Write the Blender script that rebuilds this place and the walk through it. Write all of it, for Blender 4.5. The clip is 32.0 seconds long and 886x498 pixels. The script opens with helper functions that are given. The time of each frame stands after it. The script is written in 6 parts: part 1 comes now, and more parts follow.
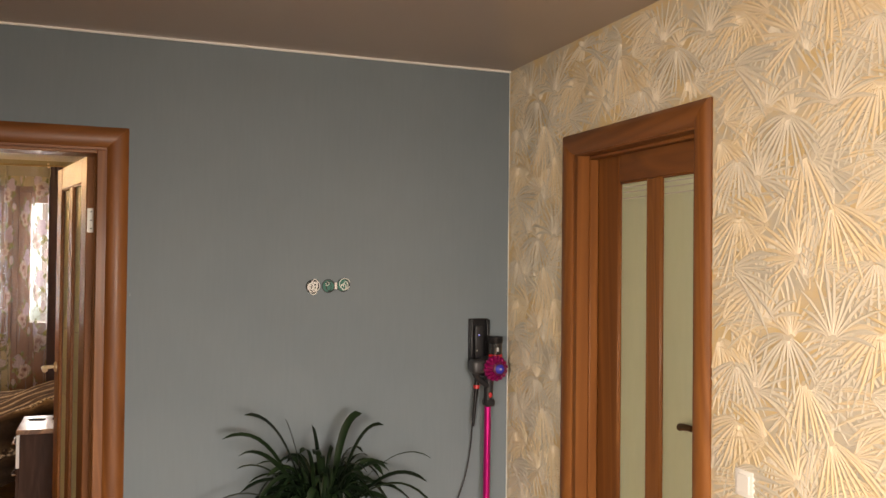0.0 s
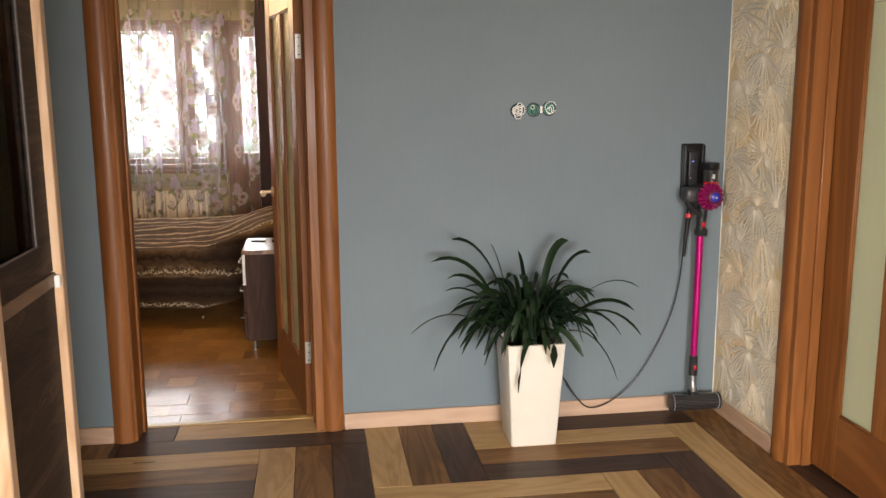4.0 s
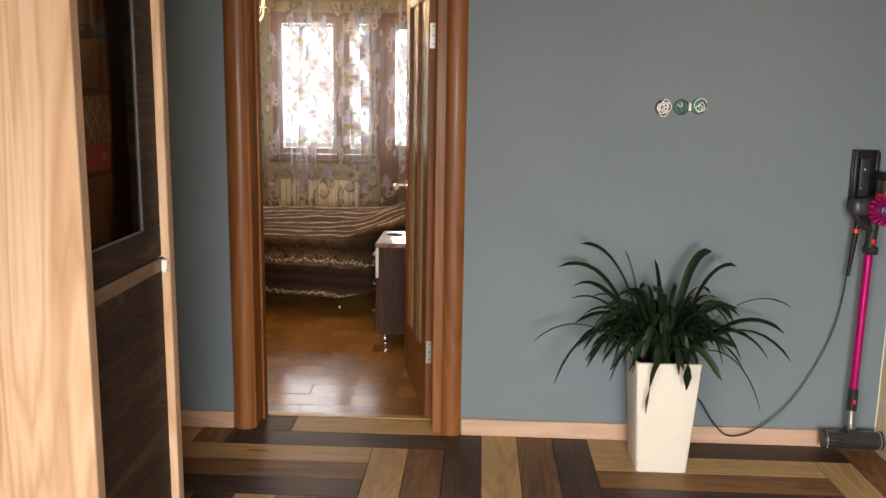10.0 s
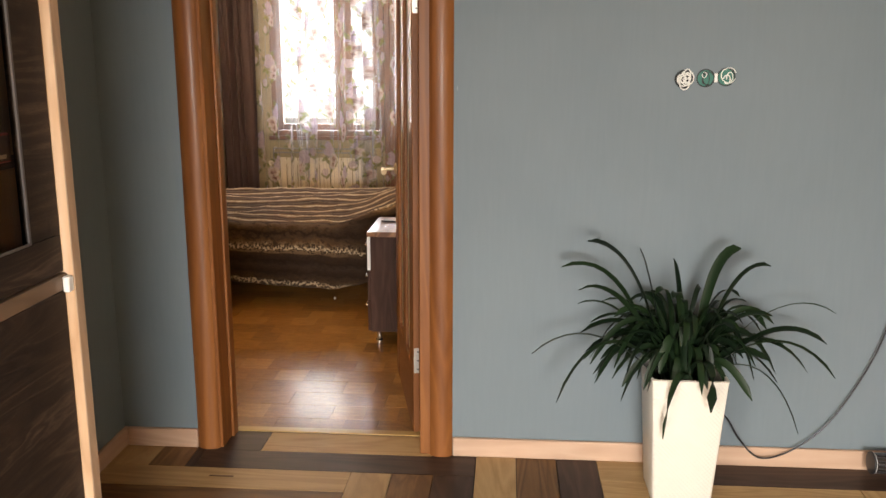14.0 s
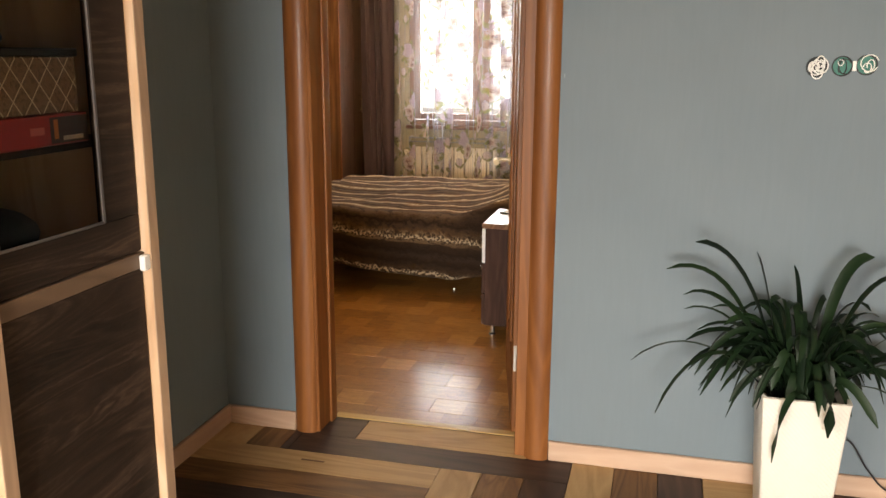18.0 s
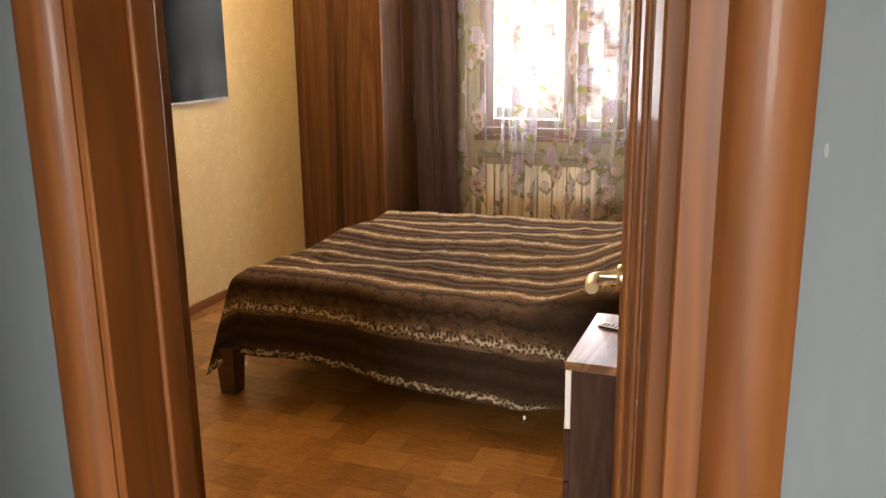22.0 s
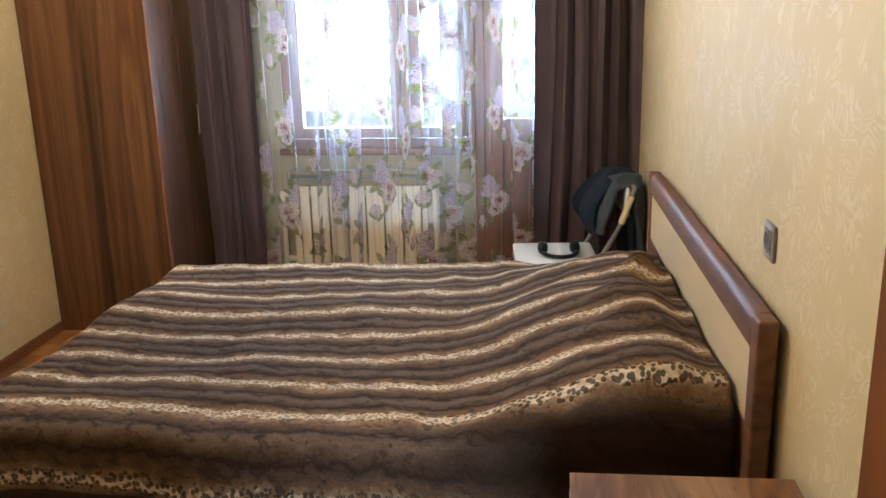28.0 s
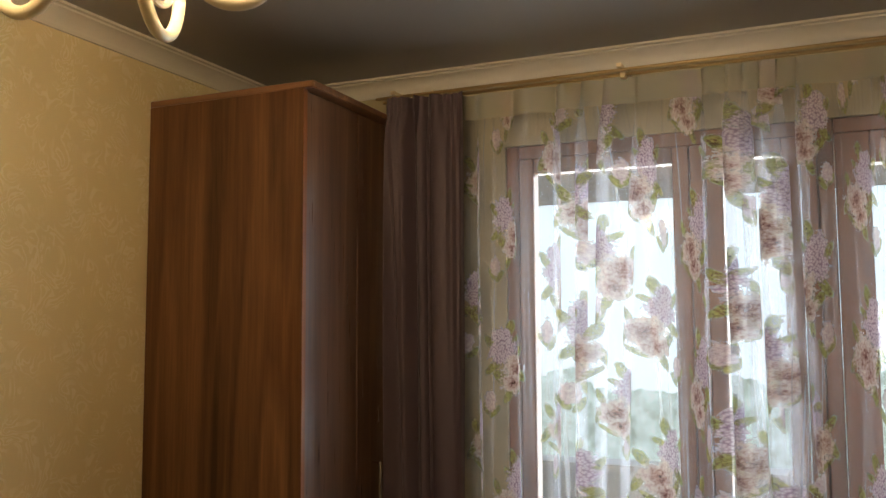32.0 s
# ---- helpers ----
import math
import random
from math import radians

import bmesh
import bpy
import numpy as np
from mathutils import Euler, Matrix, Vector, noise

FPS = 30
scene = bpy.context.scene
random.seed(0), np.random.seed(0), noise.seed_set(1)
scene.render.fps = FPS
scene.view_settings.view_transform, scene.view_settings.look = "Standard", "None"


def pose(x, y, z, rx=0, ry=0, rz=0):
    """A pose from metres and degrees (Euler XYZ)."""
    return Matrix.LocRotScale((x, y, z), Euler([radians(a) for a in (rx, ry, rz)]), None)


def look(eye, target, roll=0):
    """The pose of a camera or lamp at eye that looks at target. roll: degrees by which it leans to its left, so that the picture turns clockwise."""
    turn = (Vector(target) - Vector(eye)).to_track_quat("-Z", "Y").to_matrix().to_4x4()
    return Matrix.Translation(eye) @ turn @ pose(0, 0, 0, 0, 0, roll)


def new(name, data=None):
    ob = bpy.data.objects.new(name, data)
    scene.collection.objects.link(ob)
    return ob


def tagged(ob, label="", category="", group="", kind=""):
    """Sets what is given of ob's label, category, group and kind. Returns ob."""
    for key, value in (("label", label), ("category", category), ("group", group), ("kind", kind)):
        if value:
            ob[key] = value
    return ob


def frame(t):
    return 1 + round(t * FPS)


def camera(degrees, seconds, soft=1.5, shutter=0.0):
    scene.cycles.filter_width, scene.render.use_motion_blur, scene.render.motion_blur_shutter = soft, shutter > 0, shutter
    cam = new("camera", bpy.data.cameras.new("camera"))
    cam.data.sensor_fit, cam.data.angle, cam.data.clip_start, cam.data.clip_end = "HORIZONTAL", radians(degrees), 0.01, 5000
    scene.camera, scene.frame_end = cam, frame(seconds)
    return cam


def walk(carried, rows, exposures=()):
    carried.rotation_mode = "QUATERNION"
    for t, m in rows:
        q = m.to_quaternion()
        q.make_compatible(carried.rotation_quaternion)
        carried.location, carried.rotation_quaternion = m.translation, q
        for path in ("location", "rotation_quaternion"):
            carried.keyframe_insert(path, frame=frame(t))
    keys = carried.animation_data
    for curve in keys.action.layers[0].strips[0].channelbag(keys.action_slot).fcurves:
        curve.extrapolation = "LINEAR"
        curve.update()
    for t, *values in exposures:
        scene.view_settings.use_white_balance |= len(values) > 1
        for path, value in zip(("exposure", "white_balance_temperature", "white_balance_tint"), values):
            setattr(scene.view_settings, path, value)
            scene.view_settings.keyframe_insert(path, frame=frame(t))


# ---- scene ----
cam = camera(54.4, 32.0)
METRES, EYE, TILT, LEAN, TURN = 8.0, 1.5, 0.0, 0.0, -20.9
PATH = [
    (0, (0.081, -0.035, 1.536), (0.791, 1.835, 1.571), 0.6),
    (0.5, (0.072, -0.038, 1.534), (0.777, 1.833, 1.527), 0.8),
    (1, (0.075, -0.019, 1.525), (0.76, 1.856, 1.415), 0.4),
    (1.5, (0.089, -0.007, 1.507), (0.761, 1.863, 1.284), -0.4),
    (2, (0.09, -0.017, 1.505), (0.764, 1.845, 1.226), -0.5),
    (2.5, (0.084, -0.027, 1.498), (0.758, 1.833, 1.201), -0.2),
    (3, (0.091, -0.011, 1.498), (0.74, 1.852, 1.17), -0.1),
    (3.5, (0.067, 0.021, 1.494), (0.584, 1.921, 1.147), 0.1),
    (4, (0.037, 0.094, 1.489), (0.323, 2.043, 1.141), -0.3),
    (4.5, (0.072, 0.205, 1.475), (0.219, 2.17, 1.129), -0.4),
    (6.5, (0.206, 0.323, 1.449), (0.351, 2.283, 1.075), 0.3),
    (7, (0.228, 0.305, 1.463), (0.349, 2.267, 1.093), 0.4),
    (7.5, (0.218, 0.316, 1.468), (0.262, 2.285, 1.118), 0.2),
    (8, (0.189, 0.329, 1.467), (0.172, 2.296, 1.104), 0.6),
    (8.5, (0.167, 0.322, 1.469), (0.135, 2.287, 1.093), 0.9),
    (9, (0.171, 0.304, 1.465), (0.139, 2.268, 1.087), 1.1),
    (9.5, (0.187, 0.292, 1.466), (0.139, 2.256, 1.092), 1),
    (10, (0.19, 0.273, 1.473), (0.107, 2.239, 1.116), 0.9),
    (10.5, (0.195, 0.276, 1.479), (0.098, 2.243, 1.128), 0.7),
    (11, (0.203, 0.285, 1.471), (0.105, 2.254, 1.129), 0.3),
    (11.5, (0.208, 0.282, 1.488), (0.1, 2.251, 1.157), -0.5),
    (12, (0.216, 0.303, 1.504), (0.091, 2.273, 1.185), -1.3),
    (12.5, (0.226, 0.394, 1.491), (0.102, 2.361, 1.151), -1.1),
    (13, (0.202, 0.544, 1.513), (0.107, 2.512, 1.168), 0.4),
    (13.5, (0.2, 0.708, 1.481), (0.129, 2.673, 1.115), 0.4),
    (14, (0.313, 0.767, 1.483), (0.172, 2.716, 1.059), 0.1),
    (14.5, (0.421, 0.785, 1.478), (0.092, 2.715, 1.07), 1.4),
    (15, (0.481, 0.79, 1.468), (0.079, 2.714, 1.099), 1.5),
    (15.5, (0.464, 0.794, 1.475), (0.043, 2.711, 1.092), 1.7),
    (17.5, (0.467, 0.847, 1.472), (0.011, 2.754, 1.074), 0.7),
    (18, (0.48, 0.902, 1.463), (-0.005, 2.791, 1.02), 0.3),
    (18.5, (0.47, 1.078, 1.487), (-0.006, 2.963, 1.018), 0.1),
    (19, (0.453, 1.284, 1.522), (0.021, 3.191, 1.1), 0.7),
    (19.5, (0.483, 1.477, 1.538), (0.049, 3.389, 1.142), 0.7),
    (20, (0.526, 1.721, 1.522), (-0.011, 3.609, 1.14), 1.1),
    (20.5, (0.441, 1.993, 1.483), (-0.157, 3.863, 1.102), -0.4),
    (21, (0.318, 2.301, 1.514), (-0.273, 4.167, 1.103), -0.6),
    (21.5, (0.238, 2.648, 1.518), (-0.432, 4.48, 1.08), 0.7),
    (22, (0.092, 2.935, 1.508), (-0.607, 4.744, 1.02), -0.7),
    (22.5, (-0.048, 3.163, 1.498), (-0.693, 4.970, 0.935), -1.6),
    (23.0, (-0.128, 3.350, 1.486), (-0.729, 5.163, 0.889), -1.3),
    (23.5, (-0.197, 3.433, 1.480), (-0.754, 5.236, 0.817), -1.6),
    (24.0, (-0.246, 3.443, 1.487), (-0.697, 5.268, 0.805), -2.7),
    (24.5, (-0.297, 3.478, 1.486), (-0.665, 5.32, 0.798), -2.9),
    (26.5, (-0.407, 4.061, 1.447), (-0.689, 5.912, 0.744), -2.6),
    (27, (-0.456, 4.042, 1.476), (-0.644, 5.929, 0.841), -1.7),
    (27.5, (-0.465, 4.033, 1.486), (-0.634, 5.946, 0.926), -1.2),
    (28, (-0.481, 4.061, 1.496), (-0.692, 5.981, 0.975), -1.4),
    (28.5, (-0.498, 4.272, 1.484), (-0.828, 6.188, 1.019), -2.2),
    (29, (-0.499, 4.614, 1.496), (-0.935, 6.519, 1.073), -2.1),
    (29.5, (-0.61, 4.908, 1.497), (-1.045, 6.824, 1.119), -1.9),
    (30, (-0.677, 5.208, 1.485), (-1.008, 7.152, 1.146), -1.4),
    (30.5, (-0.701, 5.524, 1.530), (-1.23, 7.433, 1.260), -1.5),
    (31, (-0.753, 5.695, 1.566), (-1.424, 7.576, 1.452), -1.6),
    (31.5, (-0.81, 5.717, 1.577), (-1.539, 7.577, 1.672), -1.2),
    (32, (-0.8, 5.728, 1.569), (-1.602, 7.553, 1.738), -0.3),
]
walk(cam, [(t, look(eye, target, roll)) for t, eye, target, roll in PATH], exposures=[
    (0.0, -0.6, 8200, 18), (1.5, -0.56, 7700, 15), (3.0, -0.58, 7300, 14), (4.2, -0.3, 7100, 13), (6.0, -0.25, 7000, 12), (9.0, -0.4, 7100, 13), (12.5, -0.45, 7100, 13), (14.0, -0.1, 7300, 13), (15.5, -0.05, 7400, 12), (18.0, -0.05, 7400, 12), (19.0, 0.5, 7400, 12), (21.0, 0.38, 7500, 13), (22.0, 0.15, 7300, 13), (23.0, 0.5, 6400, 10), (24.5, 0.75, 6200, 10),
    (27.0, 0.9, 4900, 3), (28.5, 0.05, 5050, 3), (30.0, -0.45, 6200, 6), (31.0, -0.8, 6400, 5), (32.0, -1.02, 6500, 5)])

# ---------------------------------------------------------------- light
world = bpy.data.worlds.new("sky")
scene.world = world
world.use_nodes = True
wn = world.node_tree
sky = wn.nodes.new("ShaderNodeTexSky")
sky.sky_type, sky.sun_disc = "NISHITA", False
sky.sun_elevation, sky.sun_rotation = radians(42), radians(150)
wn.links.new(sky.outputs[0], wn.nodes["Background"].inputs[0])
wn.nodes["Background"].inputs[1].default_value = 0.12


def lamp(name, kind, m, power, colour, size=None, size_y=None):
    data = bpy.data.lights.new(name, kind)
    data.energy, data.color = power, colour
    if kind == "AREA":
        data.shape, data.size, data.size_y = "RECTANGLE", size, size_y
    elif kind == "SUN":
        data.angle = radians(size)
    else:
        data.shadow_soft_size = size
    ob = new(name, data)
    ob.matrix_world = m
    return ob


lamp("sun", "SUN", look((-6, -8, 10), (0, 0, 0)), 1.0, (1.0, 0.95, 0.88), 10)
# daylight in the openings of the two windows of the hall and of the bedroom window
back = lamp("hall_back_window_light", "AREA", look((0.6, -2.9, 1.35), (0.25, 0.6, -0.32)), 160, (0.95, 0.97, 1.0), 1.7, 1.0)
left = lamp("hall_left_window_light", "AREA", look((-1.1, -0.7, 1.6), (1.9, 0.4, 0.75)), 150, (1.0, 0.95, 0.88), 1.5, 1.1)
back.data.spread, left.data.spread = radians(85), radians(125)
pane_light = lamp("bedroom_window_light", "AREA", look((-0.97, 8.79, 1.52), (-0.97, 6, 1.40)), 92, (0.92, 0.97, 1.0), 1.7, 1.34)
pane_light.data.spread = radians(140)

# ---------------------------------------------------------------- node helpers
class Nodes:
    """Short calls for building a node material."""

    def __init__(self, name, rough=0.5, metal=0.0):
        self.m = bpy.data.materials.new(name)
        self.m.use_nodes = True
        self.t = self.m.node_tree
        self.b = self.t.nodes["Principled BSDF"]
        self.b.inputs["Roughness"].default_value = rough
        self.b.inputs["Metallic"].default_value = metal

    def put(self, to, value):
        if isinstance(value, bpy.types.NodeSocket):
            self.t.links.new(value, to)
        elif value is not None:
            if hasattr(to.default_value, "__len__") and not hasattr(value, "__len__"):
                value = [value] * len(to.default_value)
            elif hasattr(value, "__len__") and len(value) == 3 and len(to.default_value) == 4:
                value = (*value, 1)
            to.default_value = value

    def node(self, kind, out=0, props=(), **ins):
        n = self.t.nodes.new("ShaderNode" + kind)
        for key, value in dict(props).items():
            setattr(n, key, value)
        for key, value in ins.items():
            self.put(n.inputs[int(key[1:])] if key[0] == "i" and key[1:].isdigit() else n.inputs[key], value)
        return n.outputs[out]

    def set(self, **ins):
        for key, value in ins.items():
            self.put(self.b.inputs[key.replace("_", " ")], value)
        return self

    def coords(self, kind="Object", scale=(1, 1, 1), turn=(0, 0, 0), move=(0, 0, 0)):
        c = self.node("TexCoord", ("Generated", "Normal", "UV", "Object").index(kind))
        return self.node("Mapping", Vector=c, Location=move, Rotation=[radians(a) for a in turn], Scale=scale)

    def noise(self, vec, scale=5.0, detail=4.0, rough=0.55, dist=0.0, out=0):
        return self.node("TexNoise", out, Vector=vec, Scale=scale, Detail=detail, Roughness=rough, Distortion=dist)

    def math(self, op, a, b=None, c=None):
        return self.node("Math", 0, {"operation": op}, i0=a, i1=b, i2=c)

    def ramp(self, fac, *stops):
        n = self.t.nodes.new("ShaderNodeValToRGB")
        while len(n.color_ramp.elements) < len(stops):
            n.color_ramp.elements.new(0.5)
        for e, (at, col) in zip(n.color_ramp.elements, stops):
            e.position = at
            e.color = (*col, 1) if hasattr(col, "__len__") else (col, col, col, 1)
        self.put(n.inputs[0], fac)
        return n.outputs[0]

    def mix(self, fac, a, b, mode="MIX"):
        n = self.t.nodes.new("ShaderNodeMix")
        n.data_type, n.blend_type = "RGBA", mode
        self.put(n.inputs[0], fac)
        self.put(n.inputs[6], a)
        self.put(n.inputs[7], b)
        return n.outputs[2]

    def bump(self, height, strength=0.2, distance=0.01):
        self.put(self.b.inputs["Normal"], self.node("Bump", Height=height, Strength=strength, Distance=distance))
        return self

    def random(self):
        return self.node("ObjectInfo", 5)


def wood(name, dark, mid, light, axis="Z", rough=0.4, size=1.0, fine=0.5, bump=0.08, coat=0.0, vary=0.0, streak=0.0, straight=0.12, figure=0.5):
    """Wood with the grain along one axis of the object's own space, a slow cathedral figure and fine pores."""
    n = Nodes(name, rough)
    long = {"X": (straight, 1, 1), "Y": (1, straight, 1), "Z": (1, 1, straight)}[axis]
    v = n.coords(scale=[k * size for k in long])
    if vary:
        v = n.node("VectorMath", 0, {"operation": "ADD"}, i0=v, i1=n.node("VectorMath", 0, {"operation": "SCALE"}, i0=(31.7, 17.3, 11.9), Scale=n.random()))
    slow = n.noise(v, 4.0, 3, 0.5, 0.9)
    rings = n.math("FRACT", n.math("MULTIPLY", slow, 9.0))
    rings = n.math("ABSOLUTE", n.math("SUBTRACT", rings, 0.5))
    pores = n.noise(v, 160.0, 2, 0.6)
    fac = n.math("ADD", n.math("MULTIPLY", rings, figure), n.math("ADD", n.math("MULTIPLY", slow, 0.7), n.math("MULTIPLY", pores, fine * 0.35)))
    fac = n.math("SUBTRACT", fac, 0.1 + fine * 0.08)
    if streak:
        lines = n.noise(n.node("VectorMath", 0, {"operation": "MULTIPLY"}, i0=v, i1=[0.25 if k < 1 else 1.0 for k in long]), 7.0, 6, 0.68)
        fac = n.math("ADD", fac, n.math("MULTIPLY", n.math("SUBTRACT", lines, 0.5), streak))
    col = n.ramp(fac, (0.2, dark), (0.5, mid), (0.8, light))
    if vary:
        tone = n.math("ADD", n.math("MULTIPLY", n.random(), vary), 1 - vary / 2)
        col = n.mix(1.0, col, n.node("CombineColor", i0=tone, i1=tone, i2=tone), "MULTIPLY")
    n.set(Base_Color=col, Coat_Weight=coat, Coat_Roughness=0.15)
    n.set(Roughness=n.math("ADD", n.math("MULTIPLY", pores, 0.15), rough - 0.07))
    return n.bump(n.math("ADD", pores, n.math("MULTIPLY", rings, 0.5)), bump, 0.002).m


def plain(name, colour, rough=0.5, metal=0.0, grain=30.0, vary=0.06, bump=0.03, coat=0.0):
    n = Nodes(name, rough, metal)
    v = n.coords()
    big, small = n.noise(v, 2.5, 3), n.noise(v, grain, 3)
    f = n.math("ADD", n.math("MULTIPLY", big, vary), n.math("MULTIPLY", small, vary))
    f = n.math("ADD", f, 1 - vary)
    n.set(Base_Color=n.mix(1.0, colour, n.node("CombineColor", i0=f, i1=f, i2=f), "MULTIPLY"), Coat_Weight=coat)
    return n.bump(small, bump, 0.002).m


# ---------------------------------------------------------------- mesh helpers
def box(bm, x0, x1, y0, y1, z0, z1, bevel=0.0, seg=1):
    m = Matrix.Translation(((x0 + x1) / 2, (y0 + y1) / 2, (z0 + z1) / 2)) @ Matrix.Diagonal((abs(x1 - x0), abs(y1 - y0), abs(z1 - z0), 1))
    made = bmesh.ops.create_cube(bm, size=1.0, matrix=m)
    if bevel:
        edges = list({e for v in made["verts"] for e in v.link_edges})
        bmesh.ops.bevel(bm, geom=edges, offset=bevel, segments=seg, affect="EDGES", profile=0.6)
    return bm


def cyl(bm, p, q, r, r2=None, seg=16, caps=True):
    p, q = Vector(p), Vector(q)
    m = Matrix.Translation((p + q) / 2) @ (q - p).to_track_quat("Z", "Y").to_matrix().to_4x4()
    bmesh.ops.create_cone(bm, cap_ends=caps, segments=seg, radius1=r, radius2=r if r2 is None else r2, depth=(q - p).length, matrix=m)
    return bm


def ball(bm, p, r, sx=1, sy=1, sz=1, seg=16):
    bmesh.ops.create_uvsphere(bm, u_segments=seg, v_segments=max(6, seg // 2), radius=r, matrix=Matrix.Translation(p) @ Matrix.Diagonal((sx, sy, sz, 1)))
    return bm


def tube(bm, pts, r, seg=8, r2=None):
    """A round tube through points."""
    pts = [Vector(p) for p in pts]
    rings, side = [], None
    for i, p in enumerate(pts):
        d = (pts[min(i + 1, len(pts) - 1)] - pts[max(i - 1, 0)]).normalized()
        side = d.orthogonal().normalized() if side is None else (side - d * side.dot(d)).normalized()
        up = d.cross(side)
        rr = r if r2 is None else r + (r2 - r) * i / (len(pts) - 1)
        rings.append([bm.verts.new(p + rr * (math.cos(a) * side + math.sin(a) * up)) for a in (2 * math.pi * k / seg for k in range(seg))])
    for a, b in zip(rings, rings[1:]):
        for k in range(seg):
            bm.faces.new((a[k], a[(k + 1) % seg], b[(k + 1) % seg], b[k]))
    bm.faces.new(rings[0][::-1])
    bm.faces.new(rings[-1])
    return bm


def bend(pts, n=6):
    """Points on a smooth line through the given ones."""
    pts = [Vector(p) for p in pts]
    out = []
    for i in range(len(pts) - 1):
        p0, p1, p2, p3 = pts[max(0, i - 1)], pts[i], pts[i + 1], pts[min(len(pts) - 1, i + 2)]
        for k in range(n):
            t = k / n
            out.append(0.5 * (2 * p1 + (p2 - p0) * t + (2 * p0 - 5 * p1 + 4 * p2 - p3) * t * t + (3 * p1 - p0 - 3 * p2 + p3) * t ** 3))
    return out + [pts[-1]]


def lathe(bm, profile, centre, seg=24, axis="Z"):
    """Turned shape: profile of (radius, height) about an axis through centre."""
    rings = []
    for r, h in profile:
        ring = []
        for k in range(seg):
            a = 2 * math.pi * k / seg
            c, s = r * math.cos(a), r * math.sin(a)
            p = {"Z": (c, s, h), "Y": (c, h, s), "X": (h, c, s)}[axis]
            ring.append(bm.verts.new(Vector(centre) + Vector(p)))
        rings.append(ring)
    for a, b in zip(rings, rings[1:]):
        for k in range(seg):
            bm.faces.new((a[k], a[(k + 1) % seg], b[(k + 1) % seg], b[k]))
    bm.faces.new(rings[0][::-1])
    bm.faces.new(rings[-1])
    return bm


def profile_bar(bm, shape, p, q, out, mitre=(0, 0)):
    """A moulding: shape is (across, depth) pairs, swept from p to q; out is the way the moulding faces.
    mitre: how far the far side of the profile runs on at each end."""
    p, q, out = Vector(p), Vector(q), Vector(out)
    d = (q - p).normalized()
    across = out.cross(d)
    rings = []
    for end, m, sign in ((p, mitre[0], -1), (q, mitre[1], 1)):
        rings.append([bm.verts.new(end + across * a + out * h + d * sign * m * a) for a, h in shape])
    k = len(shape)
    for i in range(k):
        bm.faces.new((rings[0][i], rings[0][(i + 1) % k], rings[1][(i + 1) % k], rings[1][i]))
    bm.faces.new(rings[0][::-1])
    bm.faces.new(rings[1])
    return bm


def smooth(bm, angle=40):
    bmesh.ops.recalc_face_normals(bm, faces=bm.faces)
    for f in bm.faces:
        f.smooth = True
    for e in bm.edges:
        if len(e.link_faces) == 2 and e.calc_face_angle(0) > radians(angle):
            e.smooth = False
    return bm


def part(name, bm, material, parent=None, label="", round_=True):
    """Links a bmesh as one mesh object under a thing or a part."""
    if round_:
        smooth(bm)
    me = bpy.data.meshes.new(name)
    bm.to_mesh(me)
    bm.free()
    me.materials.append(material)
    ob = new(name, me)
    if parent is not None:
        ob.parent = parent
        ob.matrix_parent_inverse = Matrix()
    return tagged(ob, label)


def thing(name, label, category, at=(0, 0, 0), group="", kind="", turn=0.0):
    ob = new(name)
    ob.empty_display_size = 0.1
    ob.matrix_basis = pose(*at, 0, 0, turn)
    return tagged(ob, label, category, group, kind)


def bx(x0, x1, y0, y1, z0, z1, bevel=0.0, seg=1):
    return box(bmesh.new(), x0, x1, y0, y1, z0, z1, bevel, seg)


def smoothstep(a, b, x):
    t = max(0.0, min(1.0, (x - a) / (b - a)))
    return t * t * (3 - 2 * t)


def sheet(bm, fn, nu, nv, uv=None):
    """A grid of faces from fn(i/nu, j/nv) -> point; uv(i/nu, j/nv) -> texture place."""
    vs = [[bm.verts.new(fn(i / nu, j / nv)) for j in range(nv + 1)] for i in range(nu + 1)]
    layer = bm.loops.layers.uv.verify() if uv else None
    for i in range(nu):
        for j in range(nv):
            ids = ((i, j), (i + 1, j), (i + 1, j + 1), (i, j + 1))
            f = bm.faces.new([vs[a][b] for a, b in ids])
            if uv:
                for loop, (a, b) in zip(f.loops, ids):
                    loop[layer].uv = uv(a / nu, b / nv)
    return bm

# ---------------------------------------------------------------- plan
HALL_L, HALL_R, HALL_BACK, GREY = -1.17, 1.904, -3.0, 3.85  # faces of the hall's walls
MID, PART = 3.94, 4.052                                    # inside and bedroom face of the wall between
BED_L, BED_R, WINDOW = -2.872, 0.045, 8.69                 # faces of the bedroom's walls
TOP, BED_TOP = 2.497, 2.515
DOOR_L, DOOR_R, DOOR_T = -0.835, 0.05, 2.03                 # hole for the bedroom door
SIDE_0, SIDE_1 = 2.325, 3.19                               # hole for the side door
WIN_L, WIN_M, WIN_R = -1.85, -0.80, -0.08                  # window, then balcony door
SILL, WIN_T = 0.81, 2.21

